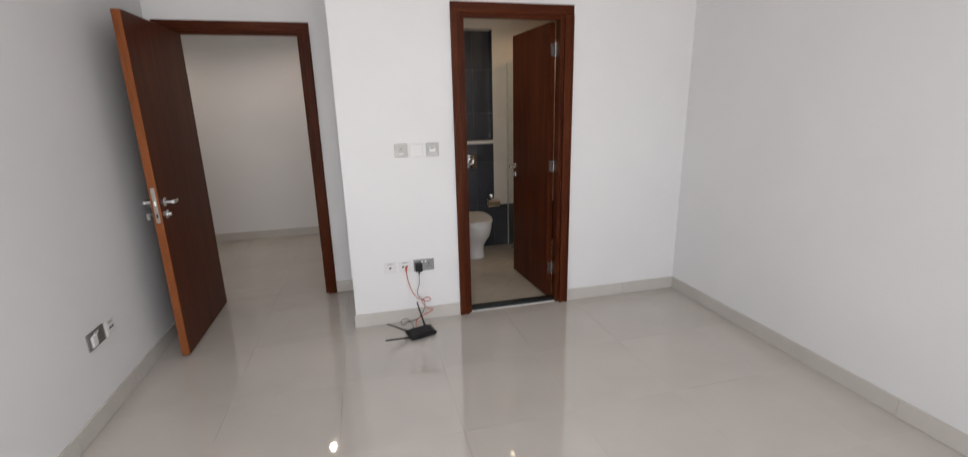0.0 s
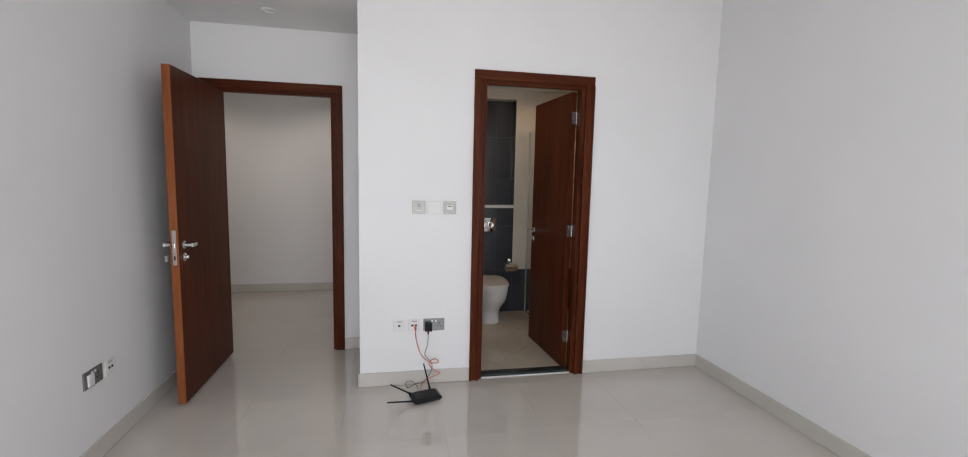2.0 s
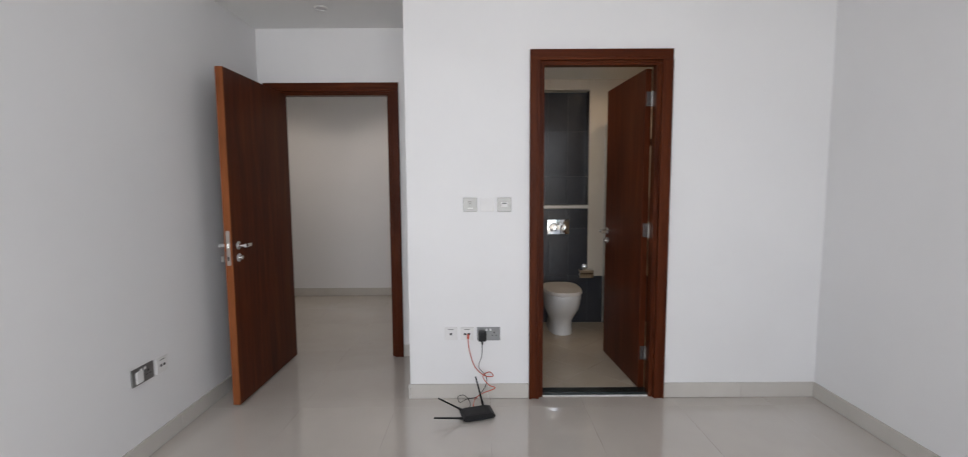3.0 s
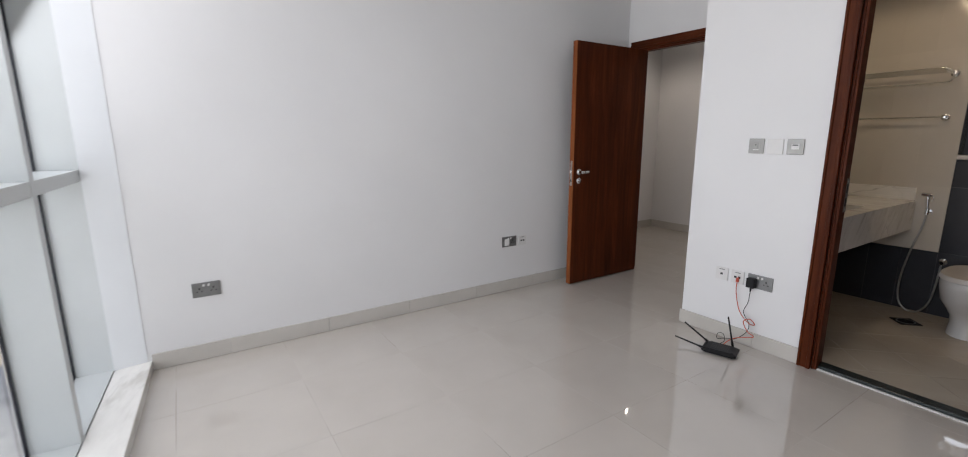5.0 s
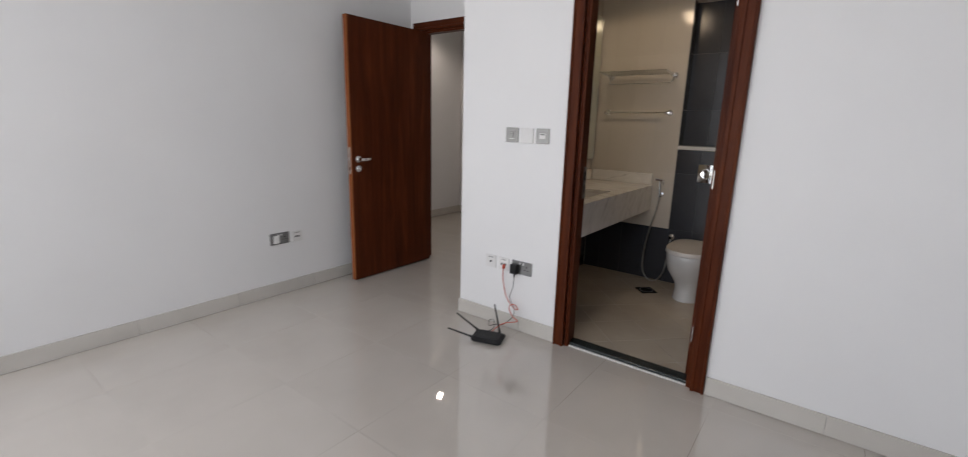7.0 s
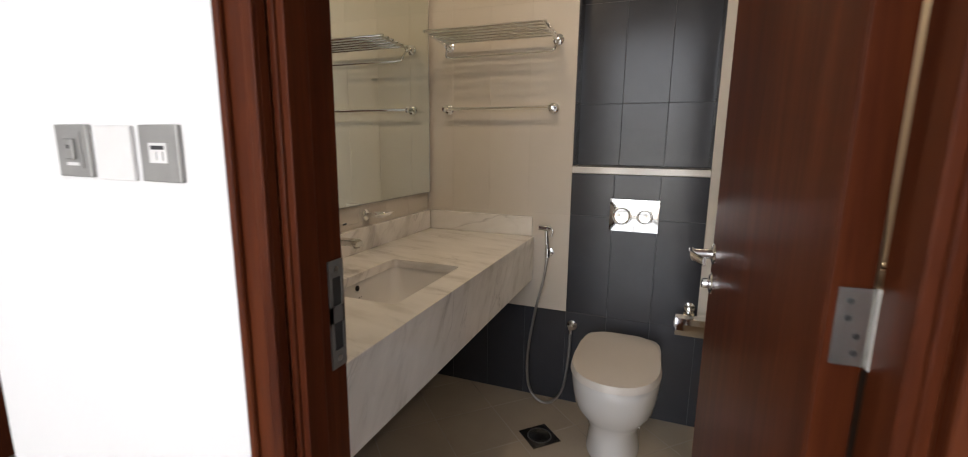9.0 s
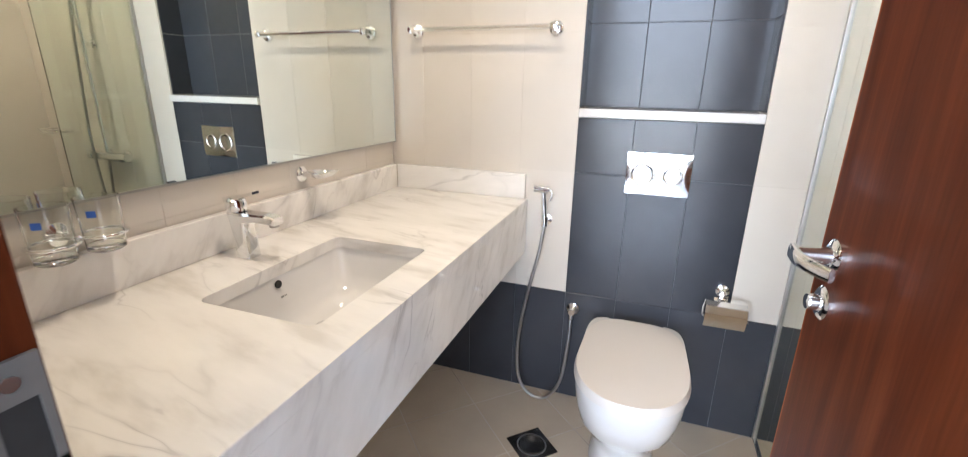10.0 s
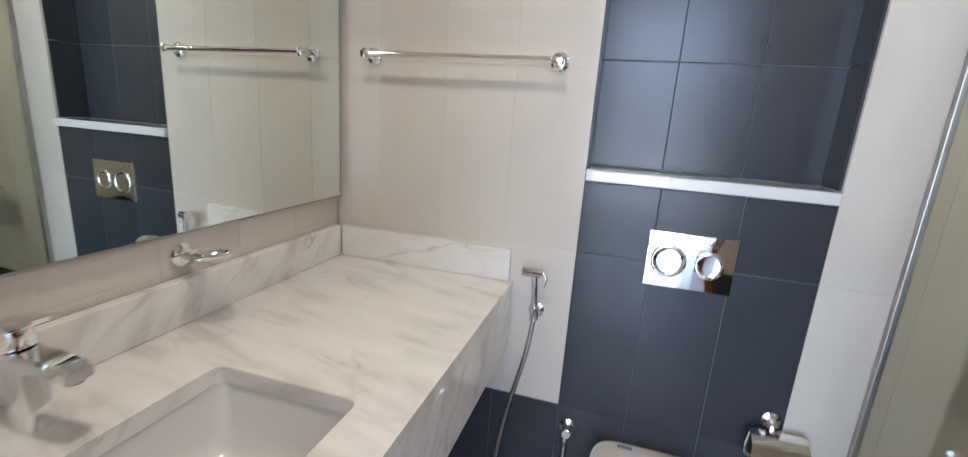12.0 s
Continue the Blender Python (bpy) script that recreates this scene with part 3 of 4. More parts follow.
def double_socket(at, turn, mat, label, plug=None):
    t = plate("double_socket", 0.146, 0.086, mat, label, "socket")
    for c in (-0.036, 0.036):
        part("pin_hole", boxes((c - 0.004, c + 0.004, -0.0088, -0.0078, 0.004, 0.014)), SLOT, t)
        part("pin_hole", boxes((c - 0.016, c - 0.008, -0.0088, -0.0078, -0.012, -0.007)), SLOT, t)
        part("pin_hole", boxes((c + 0.008, c + 0.016, -0.0088, -0.0078, -0.012, -0.007)), SLOT, t)
        part("rocker", boxes((c * 0.35 - 0.006, c * 0.35 + 0.006, -0.011, -0.0078, 0.020, 0.034), soft=0.001), WHITEPL, t)
    return oriented(t, at, turn)


data_outlet((0.424, YN, 0.424), 0, 1, "white single data outlet on the wall")
data_outlet((0.526, YN, 0.424), 0, 2, "white double data outlet with a red cable plugged in")
double_socket((0.662, YN, 0.424), 0, GREYSTEEL, "satin grey double power socket with a black plug")
double_socket((XW, 0.365, 0.428), 90, GREYSTEEL, "satin grey double power socket low on the wall")
cooker = double_socket((XW, 2.570, 0.430), 90, GREYSTEEL, "satin grey power socket plate with a white blank cap")
part("blank_cap", boxes((XW - 0.001, XW + 0.016, 2.520, 2.567, 0.395, 0.455), soft=0.006), WHITEPL, cooker, "white rounded plug cap")
data_outlet((XW, 2.708, 0.425), 90, 2, "white double data outlet low on the wall")

plug = thing("power_plug", (0.622, 3.175, 0.42), "black power adapter plugged into the socket", "plug")
part("body", boxes((0.598, 0.648, 3.148, YN - 0.008, 0.385, 0.447), soft=0.006), BLACKPL, plug)
part("collar", rod(bmesh.new(), (0.622, 3.168, 0.386), (0.622, 3.168, 0.360), 0.007, 0.004), BLACKPL, plug, "", 40)

# ---- router on the floor ----
router = thing("router", (0.60, 2.985, 0), "black wireless router with three antennas on the floor", "router")
RM = Matrix.Translation((0.590, 2.955, 0)) @ Matrix.Rotation(radians(17), 4, "Z") @ Matrix.Rotation(radians(6), 4, "X")


def at_router(bm):
    bm.transform(RM)
    return bm


bm = bmesh.new()
loft(bm, [[(sx * w, sy * d, z) for sx, sy in ((-1, -0.8), (-0.8, -1), (0.8, -1), (1, -0.8), (1, 0.8), (0.8, 1), (-0.8, 1), (-1, 0.8))]
          for w, d, z in ((0.085, 0.055, 0.010), (0.096, 0.064, 0.016), (0.096, 0.064, 0.026), (0.075, 0.046, 0.038))])
case = part("case", at_router(bm), BLACKPL, router, "faceted black plastic case")
bm = bmesh.new()
for k in range(9):
    box(bm, -0.05 + 0.0115 * k, -0.045 + 0.0115 * k, -0.03, 0.03, 0.0378, 0.0392)
part("vent", at_router(bm), SLOT, case, "row of vent slots")
for px in (-0.07, 0.07):
    for py in (-0.04, 0.04):
        part("foot", at_router(rod(bmesh.new(), (px, py, -0.004), (px, py, 0.012), 0.007, n=12)), BLACKPL, router, "", 40)
tips = (((-0.080, 0.050, 0.024), (-0.225, 0.040, 0.128)), ((-0.090, -0.030, 0.022), (-0.262, -0.020, 0.046)), ((0.055, 0.062, 0.026), (0.012, 0.090, 0.205)))
for a, b in tips:
    bm = bmesh.new()
    A, B = Vector(a), Vector(b)
    rod(bm, A, A.lerp(B, 0.14), 0.0075, 0.0075, 12)
    rod(bm, A.lerp(B, 0.13), B, 0.0058, 0.0046, 12)
    part("antenna", at_router(bm), BLACKPL, router, "black stick antenna", 40)
bm = bmesh.new()
for k in range(4):
    box(bm, -0.055 + 0.02 * k, -0.041 + 0.02 * k, 0.0625, 0.0655, 0.013, 0.024)
part("port", at_router(bm), SLOT, case)

cable = thing("network_cable", (0.526, 3.17, 0.40), "orange-red network cable hanging to the router", "cable")
part("cord", tube(bmesh.new(), ((0.533, 3.176, 0.405), (0.540, 3.165, 0.33), (0.575, 3.160, 0.22), (0.640, 3.150, 0.165), (0.690, 3.125, 0.175), (0.665, 3.115, 0.205),
                                (0.625, 3.120, 0.175), (0.660, 3.110, 0.125), (0.700, 3.105, 0.105), (0.620, 3.095, 0.075), (0.575, 3.080, 0.045), (0.566, 3.022, 0.024)), 0.0028), REDWIRE, cable, "", 60)
part("connector", boxes((0.527, 0.540, 3.168, 3.186, 0.396, 0.424), soft=0.002), REDWIRE, cable)
lead = thing("power_lead", (0.622, 3.168, 0.36), "thin black power lead from plug to router", "cable")
part("cord", tube(bmesh.new(), ((0.622, 3.168, 0.362), (0.618, 3.165, 0.29), (0.600, 3.160, 0.22), (0.645, 3.150, 0.160), (0.640, 3.135, 0.105), (0.590, 3.110, 0.050), (0.530, 3.120, 0.030),
                                (0.480, 3.110, 0.012), (0.470, 3.130, 0.040), (0.510, 3.120, 0.052), (0.545, 3.075, 0.030), (0.545, 3.018, 0.024)), 0.002), BLACKPL, lead, "", 60)

# ---- ceiling fittings ----
def downlight(at, r, lit, label):
    t = thing("downlight", at, label, "downlight")
    x, y, z = at
    part("ring", spin(bmesh.new(), ((r, 0), (r, -0.004), (r * 0.82, -0.008), (r * 0.78, -0.003), (r * 0.76, 0)), (x, y, z), (0, 0, 1)), WHITEPL, t, "white trim ring", 40)
    part("lens", spin(bmesh.new(), ((r * 0.74, -0.001), (r * 0.74, -0.004), (0, -0.005)), (x, y, z), (0, 0, 1)), lit or WHITEPL, t, "", 40)


downlight((-0.44, 3.535, ZS), 0.045, None, "small white recessed ceiling light, switched off")
for px in (-0.353, -1.85):
    downlight((px, 5.18, ZS), 0.030, LIT, "small recessed hall ceiling light, lit")
for px, py in ((1.69, 4.288), (0.85, 3.98), (2.30, 4.02)):
    downlight((px, py, ZB), 0.05, DIMLIT, "small recessed bathroom ceiling light, lit")
grille = thing("air_grille", (1.30, YN, 2.80), "dark square-mesh air grille high on the wall", "grille")
part("frame", boxes((1.19, 1.41, YN - 0.008, YN, 2.712, 2.724), (1.19, 1.41, YN - 0.008, YN, 2.89, 2.902), (1.19, 1.202, YN - 0.008, YN, 2.724, 2.89), (1.398, 1.41, YN - 0.008, YN, 2.724, 2.89)), GREYSTEEL, grille)
part("backing", boxes((1.202, 1.398, YN - 0.0025, YN - 0.001, 2.724, 2.89)), SLOT, grille)
for k in range(13):
    part("bar", boxes((1.214 + 0.0145 * k, 1.218 + 0.0145 * k, YN - 0.006, YN - 0.0025, 2.724, 2.89)), GREYSTEEL, grille)
for k in range(10):
    part("bar", boxes((1.202, 1.398, YN - 0.0075, YN - 0.006, 2.736 + 0.0155 * k, 2.740 + 0.0155 * k)), GREYSTEEL, grille)


# ---- bathroom: vanity ----
CX, CT, CU = 0.912, 0.826, 0.610      # counter front, top, underside
SX0, SX1, SY0, SY1 = 0.541, 0.818, 3.740, 4.173


def rounded(x0, x1, y0, y1, z, r, n=5):
    out = []
    for cx, cy, a0 in ((x1 - r, y1 - r, 0), (x0 + r, y1 - r, 90), (x0 + r, y0 + r, 180), (x1 - r, y0 + r, 270)):
        for k in range(n + 1):
            a = radians(a0 + 90 * k / n)
            out.append((cx + r * math.cos(a), cy + r * math.sin(a), z))
    return out


vanity = thing("vanity_counter", (CX, YB, CU), "white marble vanity counter with grey veins and deep apron", "counter")
bm = bmesh.new()
xs, ys = (0.343, SX0, SX1, CX), (YB + 0.006, SY0, SY1, YK - 0.002)
grid = {(i, j, z): bm.verts.new((xs[i], ys[j], z)) for i in range(4) for j in range(4) for z in (CT, CT - 0.03)}
for i in range(3):
    for j in range(3):
        if (i, j) != (1, 1):
            for z in (CT, CT - 0.03):
                bm.faces.new([grid[(a, b, z)] for a, b in ((i, j), (i + 1, j), (i + 1, j + 1), (i, j + 1))])
rings = [[(0, 0), (1, 0), (2, 0), (3, 0), (3, 1), (3, 2), (3, 3), (2, 3), (1, 3), (0, 3), (0, 2), (0, 1)], [(1, 1), (2, 1), (2, 2), (1, 2)]]
for ring in rings:
    for a, b in zip(ring, ring[1:] + ring[:1]):
        bm.faces.new((grid[(*a, CT)], grid[(*b, CT)], grid[(*b, CT - 0.03)], grid[(*a, CT - 0.03)]))
for cx, cy, ax, ay in ((SX0, SY0, 1, 1), (SX1, SY0, -1, 1), (SX1, SY1, -1, -1), (SX0, SY1, 1, -1)):
    r = 0.02
    arc = [(cx + ax * r * (1 - math.sin(radians(18 * k))), cy + ay * r * (1 - math.cos(radians(18 * k)))) for k in range(6)]
    loft(bm, [[(x, y, z) for x, y in [(cx, cy)] + arc] for z in (CT - 0.03, CT)])
front = [e for e in bm.edges if all(abs(v.co.x - CX) < 1e-5 and abs(v.co.z - CT) < 1e-5 for v in e.verts)]
bmesh.ops.bevel(bm, geom=front, offset=0.004, segments=2, affect="EDGES", profile=0.5)
part("worktop", bm, MARBLE, vanity)
part("apron", boxes((CX - 0.024, CX - 0.001, YB + 0.006, YK - 0.002, CU, CT - 0.0302), soft=0.002), MARBLE, vanity, "deep marble front apron")
part("backsplash", boxes((XL + 0.006, XL + 0.027, YB + 0.006, YK - 0.022, CT + 0.0005, 0.921), soft=0.002), MARBLE, vanity)
part("backsplash", boxes((XL + 0.028, 0.903, YK - 0.021, YK - 0.001, CT + 0.0005, 0.921), soft=0.002), MARBLE, vanity)
for y0, y1 in ((YB + 0.006, SY0 - 0.03), (SY1 + 0.03, YK - 0.004)):
    part("carcass", boxes((0.343, CX - 0.026, y0, y1, CU + 0.02, CT - 0.031)), WHITEPL, vanity)

basin = thing("wash_basin", ((SX0 + SX1) / 2, (SY0 + SY1) / 2, CT), "white rectangular undermounted ceramic wash basin", "basin")
bm = bmesh.new()
prof = ((0.012, 0.0305, 0.03), (-0.004, 0.0305, 0.028), (0.000, 0.05, 0.03), (0.010, 0.10, 0.04), (0.022, 0.135, 0.05), (0.05, 0.146, 0.05), (0.10, 0.150, 0.03))
loops = [rounded(SX0 - e if k == 0 else SX0 + e, SX1 + e if k == 0 else SX1 - e, SY0 - e if k == 0 else SY0 + e, SY1 + e if k == 0 else SY1 - e, CT - d, r) for k, (e, d, r) in enumerate(prof)]
under = [[(0.68 + (p[0] - 0.68) * s, 3.956 + (p[1] - 3.956) * s, z) for p in loops[0]] for s, z in ((0.9, CT - 0.16), (1.0, CT - 0.036))]
part("bowl", loft(bm, under + loops), CERAMIC, basin, "", 50)
bm = bmesh.new()
spin(bm, ((0.030, 0.0), (0.030, 0.004), (0.022, 0.007), (0.0, 0.008)), (0.655, 3.965, CT - 0.1502), (0, 0, 1))
part("waste", bm, CHROME, basin, "chrome waste plug", 40)
bm = bmesh.new()
spin(bm, ((0.0095, 0), (0.0095, 0.003), (0.007, 0.0035), (0, 0.001)), (SX0 + 0.002, 3.941, 0.778), (1, 0, 0.1))
part("overflow", bm, SLOT, basin, "round overflow hole", 40)

bm = bmesh.new()
box(bm, SX0 + 0.0065, SX0 + 0.0072, 3.942, 3.950, 0.742, 0.747)
box(bm, SX0 + 0.0065, SX0 + 0.0072, 3.953, 3.960, 0.743, 0.746)
part("maker_mark", bm, GREYSTEEL, basin, "tiny grey printed mark")

tap = thing("basin_mixer_tap", (0.435, 3.965, CT), "chrome single-lever basin mixer tap", "tap")


def squarish(cx, w, d, z, power=0.45, n=32):
    c = [2 * math.pi * q / n for q in range(n)]
    return [(cx + w * math.copysign(abs(math.cos(a)) ** power, math.cos(a)), 3.965 + d * math.copysign(abs(math.sin(a)) ** power, math.sin(a)), z) for a in c]


bm = bmesh.new()
loft(bm, [squarish(*row) for row in ((0.441, 0.0215, 0.021, CT + 0.0005), (0.441, 0.021, 0.0205, CT + 0.004), (0.439, 0.0215, 0.020, 0.860), (0.434, 0.0225, 0.020, 0.895),
                                     (0.432, 0.024, 0.0195, 0.916), (0.430, 0.027, 0.020, 0.933), (0.430, 0.026, 0.019, 0.938))])
body = part("body", bm, CHROME, tap, "", 35)
bm = bmesh.new()
loft(bm, [[(x, 3.965 + w * sy, z + h * sz) for sy, sz in ((-0.8, -1), (0.8, -1), (1, -0.6), (1, 0.6), (0.8, 1), (-0.8, 1), (-1, 0.6), (-1, -0.6))]
          for x, z, w, h in ((0.432, 0.921, 0.0205, 0.0160), (0.466, 0.926, 0.0195, 0.0120), (0.505, 0.929, 0.0185, 0.0095), (0.535, 0.928, 0.0175, 0.0100), (0.543, 0.925, 0.016, 0.0085))])
part("spout", bm, CHROME, tap, "", 30)
part("aerator", rod(bmesh.new(), (0.530, 3.965, 0.922), (0.530, 3.965, 0.911), 0.011), STEEL, tap, "", 40)
bm = bmesh.new()
spin(bm, ((0.023, 0), (0.0245, 0.008), (0.0235, 0.026), (0.014, 0.033), (0, 0.034)), (0.422, 3.965, 0.9385), (-0.06, 0, 1))
loft(bm, [[(x, 3.965 + w * sy, z + h * sz) for sy, sz in ((-1, -1), (1, -1), (1, 1), (-1, 1))] for x, z, w, h in ((0.400, 0.966, 0.016, 0.006), (0.440, 0.974, 0.013, 0.005), (0.486, 0.988, 0.010, 0.003))])
part("lever", bm, CHROME, tap, "", 40)

hook = thing("soap_holder", (XL + 0.006, 4.286, 0.963), "chrome wall bracket with a shallow oval soap dish", "holder")
bm = bmesh.new()
spin(bm, ((0.024, 0), (0.024, 0.008), (0.018, 0.012), (0.009, 0.013), (0.008, 0.03), (0.0, 0.031)), (XL, 4.286, 0.966), (1, 0, 0))
part("rose", bm, CHROME, hook, "", 40)
part("post", rod(bmesh.new(), (XL + 0.028, 4.286, 0.966), (XL + 0.055, 4.286, 0.966), 0.008, n=14), CHROME, hook, "", 40)
bm = bmesh.new()
loft(bm, [[(XL + 0.080 + 0.052 * r * math.cos(a) + 0.004, 4.286 + 0.036 * r * math.sin(a), z + 0.012 * r * max(0.0, math.cos(a)) ** 2) for a in [2 * math.pi * k / 28 for k in range(28)]]
          for r, z in ((0.25, 0.960), (0.70, 0.963), (1.0, 0.977), (0.97, 0.979), (0.68, 0.966), (0.25, 0.963))])
part("dish", bm, CHROME, hook, "shallow oval chrome dish", 50)


def tumbler(y):
    t = thing("tumbler", (0.398, y, 0.930), "clear glass tumbler with a small blue sticker", "glass", "tumblers by the mirror")
    part("glass", spin(bmesh.new(), ((0.026, 0), (0.030, 0.003), (0.034, 0.100), (0.0318, 0.100), (0.0282, 0.012), (0.0, 0.010)), (0.398, y, 0.930), (0, 0, 1)), GLASS, t, "", 40)
    bm = bmesh.new()
    loft(bm, [[(0.398 + 0.0346 * math.cos(a), y + 0.0346 * math.sin(a), z) for a in [radians(-62 + 4 * k) for k in range(7)]] +
              [(0.398 + 0.0340 * math.cos(a), y + 0.0340 * math.sin(a), z) for a in [radians(-38 - 4 * k) for k in range(7)]] for z in (0.998, 1.010)])
    part("sticker", bm, BLUE, t, "small blue sticker")


for y in (3.612, 3.692):
    tumbler(y)
rack2 = thing("tumbler_holder", (XL + 0.006, 3.652, 0.95), "chrome wall holder carrying two glass tumblers", "holder")
bm = bmesh.new()
spin(bm, ((0.022, 0), (0.022, 0.008), (0.008, 0.012), (0.007, 0.03), (0, 0.031)), (XL, 3.652, 0.962), (1, 0, 0))
part("rose", bm, CHROME, rack2, "", 40)
for y in (3.612, 3.692):
    part("ring", tube(bmesh.new(), [(0.398 + 0.0362 * math.cos(radians(30 * k)), y + 0.0362 * math.sin(radians(30 * k)), 0.962) for k in range(13)], 0.0034, 8, 3), CHROME, rack2, "", 60)
part("arm", rod(bmesh.new(), (XL + 0.028, 3.652, 0.962), (0.398, 3.652, 0.962), 0.005, n=12), CHROME, rack2, "", 40)

mirror = thing("mirror", (XL, 4.07, 1.012), "large frameless wall mirror over the vanity", "mirror")
M0, M1 = YB + 0.03, YK - 0.026       # its two ends; it stands a little further off the wall at the far one


def mirror_slab(front0, front1, z0, z1):
    return loft(bmesh.new(), [[(XL + 0.0005, M0, z), (XL + front0, M0, z), (XL + front1, M1, z), (XL + 0.0005, M1, z)] for z in (z0, z1)])


part("glass", mirror_slab(0.004, 0.026, 1.016, 2.2), MIRROR, mirror)
part("edge_strip", mirror_slab(0.006, 0.028, 1.011, 1.0158), STEEL, mirror, "thin steel edge strip")
part("edge_strip", boxes((XL + 0.0005, XL + 0.027, M1 + 0.0003, M1 + 0.004, 1.011, 2.2)), STEEL, mirror, "thin steel edge strip")

# ---- toilet and its fittings ----
TX = 1.352


def pan_loop(half, front, back, z, n=40, blunt=2.5, taper=0.0):
    out = []
    mid = front + (back - front) * 0.46
    for k in range(n):
        a = 2 * math.pi * k / n
        c, s = math.cos(a), math.sin(a)
        if s < 0:
            e = 2 / 2.3
            out.append((TX + half * math.copysign(abs(c) ** e, c), mid - (mid - front) * abs(s) ** e, z))
        else:
            e = 2 / blunt
            far = abs(s) ** e
            out.append((TX + half * (1 - taper * far ** 3) * math.copysign(abs(c) ** e, c), mid + (back - mid) * far, z))
    return out


toilet = thing("toilet", (TX, YK, 0), "white back-to-wall ceramic toilet with closed lid", "toilet")
bm = bmesh.new()
loft(bm, [pan_loop(h, f, YK - 0.002, z, blunt=6) for h, f, z in ((0.110, 4.420, 0.0), (0.108, 4.424, 0.02), (0.103, 4.432, 0.08), (0.109, 4.420, 0.13), (0.134, 4.385, 0.18), (0.158, 4.325, 0.24),
                                                       (0.166, 4.294, 0.30), (0.170, 4.278, 0.35), (0.170, 4.275, 0.385), (0.168, 4.278, 0.390))])
pan = part("pan", bm, CERAMIC, toilet, "", 50)
bm = bmesh.new()
loft(bm, [pan_loop(h, f, b, z, blunt=5, taper=0.26) for h, f, b, z in ((0.167, 4.275, 4.762, 0.3915), (0.170, 4.272, 4.764, 0.396), (0.170, 4.272, 4.764, 0.402), (0.168, 4.275, 4.763, 0.404))])
part("seat", bm, SEAT, toilet, "", 40)
bm = bmesh.new()
loft(bm, [pan_loop(h, f, b, z, blunt=5, taper=0.26) for h, f, b, z in ((0.168, 4.270, 4.768, 0.4065), (0.172, 4.264, 4.770, 0.3980), (0.172, 4.264, 4.770, 0.3986), (0.166, 4.272, 4.766, 0.423), (0.12, 4.33, 4.72, 0.4255))])
part("lid", bm, SEAT, toilet, "closed warm-white lid", 40)
for s in (-1, 1):
    part("hinge", rod(bmesh.new(), (TX + s * 0.075 - 0.02, 4.785, 0.402), (TX + s * 0.075 + 0.02, 4.785, 0.402), 0.011), CHROME, toilet, "", 40)
    part("bolt_cap", spin(bmesh.new(), ((0.010, 0), (0.010, 0.006), (0, 0.009)), (TX + s * 0.0995, 4.60, 0.085), (s, 0, 0), 16), CHROME, toilet, "small chrome fixing cap", 40)

flush = thing("flush_plate", (1.362, YK, 0.953), "chrome dual flush plate with two round buttons", "flush plate")
bm = bmesh.new()
PW, PH = 0.1045, 0.0725
rows = []
for v in range(13):
    line = []
    for u in range(19):
        a, b = 2 * u / 18 - 1, 2 * v / 12 - 1
        edge = max(abs(a), abs(b)) > 0.999
        depth = 0.0095 if edge else 0.0112 + 0.0050 * (1 - a * a) * (1 - b * b)
        line.append(bm.verts.new((1.3625 + PW * (a if edge else a * 1.11), YK - depth, 0.9535 + PH * (b if edge else b * 1.175))))
    rows.append(line)
for p, q in zip(rows, rows[1:]):
    for u in range(18):
        bm.faces.new((p[u], p[u + 1], q[u + 1], q[u]))
rim = rows[0] + [r[-1] for r in rows[1:]] + rows[-1][-2::-1] + [r[0] for r in rows[-2:0:-1]]
back = [bm.verts.new((p.co.x, YK - 0.0005, p.co.z)) for p in rim]
for k in range(len(rim)):
    bm.faces.new((rim[k], rim[(k + 1) % len(rim)], back[(k + 1) % len(rim)], back[k]))
part("plate", bm, CHROME, flush, "", 35)
for cx, r in ((1.312, 0.043), (1.408, 0.035)):
    part("button", spin(bmesh.new(), ((r, 0.0), (r, 0.004), (r - 0.002, 0.0055), (r - 0.005, 0.0055), (r - 0.007, 0.003), (r * 0.66, 0.0026), (r * 0.33, 0.0022), (0, 0.0020)), (cx, YK - 0.0140, 0.952), (0, -1, 0)), CHROME, flush, "round chrome button", 50)

spray = thing("bidet_spray", (0.988, YK, 0.75), "chrome hand bidet spray with a hanging metal hose", "bidet spray")
bm = bmesh.new()
spin(bm, ((0.022, 0), (0.022, 0.006), (0.010, 0.010), (0.009, 0.03), (0, 0.031)), (0.988, YK, 0.752), (0, -1, 0))
rod(bm, (0.988, YK - 0.036, 0.735), (0.988, YK - 0.036, 0.772), 0.013, 0.014)
part("holder", bm, CHROME, spray, "", 40)
bm = bmesh.new()
rod(bm, (0.987, YK - 0.036, 0.772), (0.980, YK - 0.042, 0.872), 0.009, 0.010)
rod(bm, (0.998, YK - 0.040, 0.874), (0.946, YK - 0.060, 0.880), 0.013, 0.014)
part("handset", bm, CHROME, spray, "", 40)
part("trigger", tube(bmesh.new(), ((1.000, YK - 0.042, 0.878), (1.012, YK - 0.044, 0.862), (1.006, YK - 0.044, 0.835)), 0.0035), CHROME, spray, "", 60)
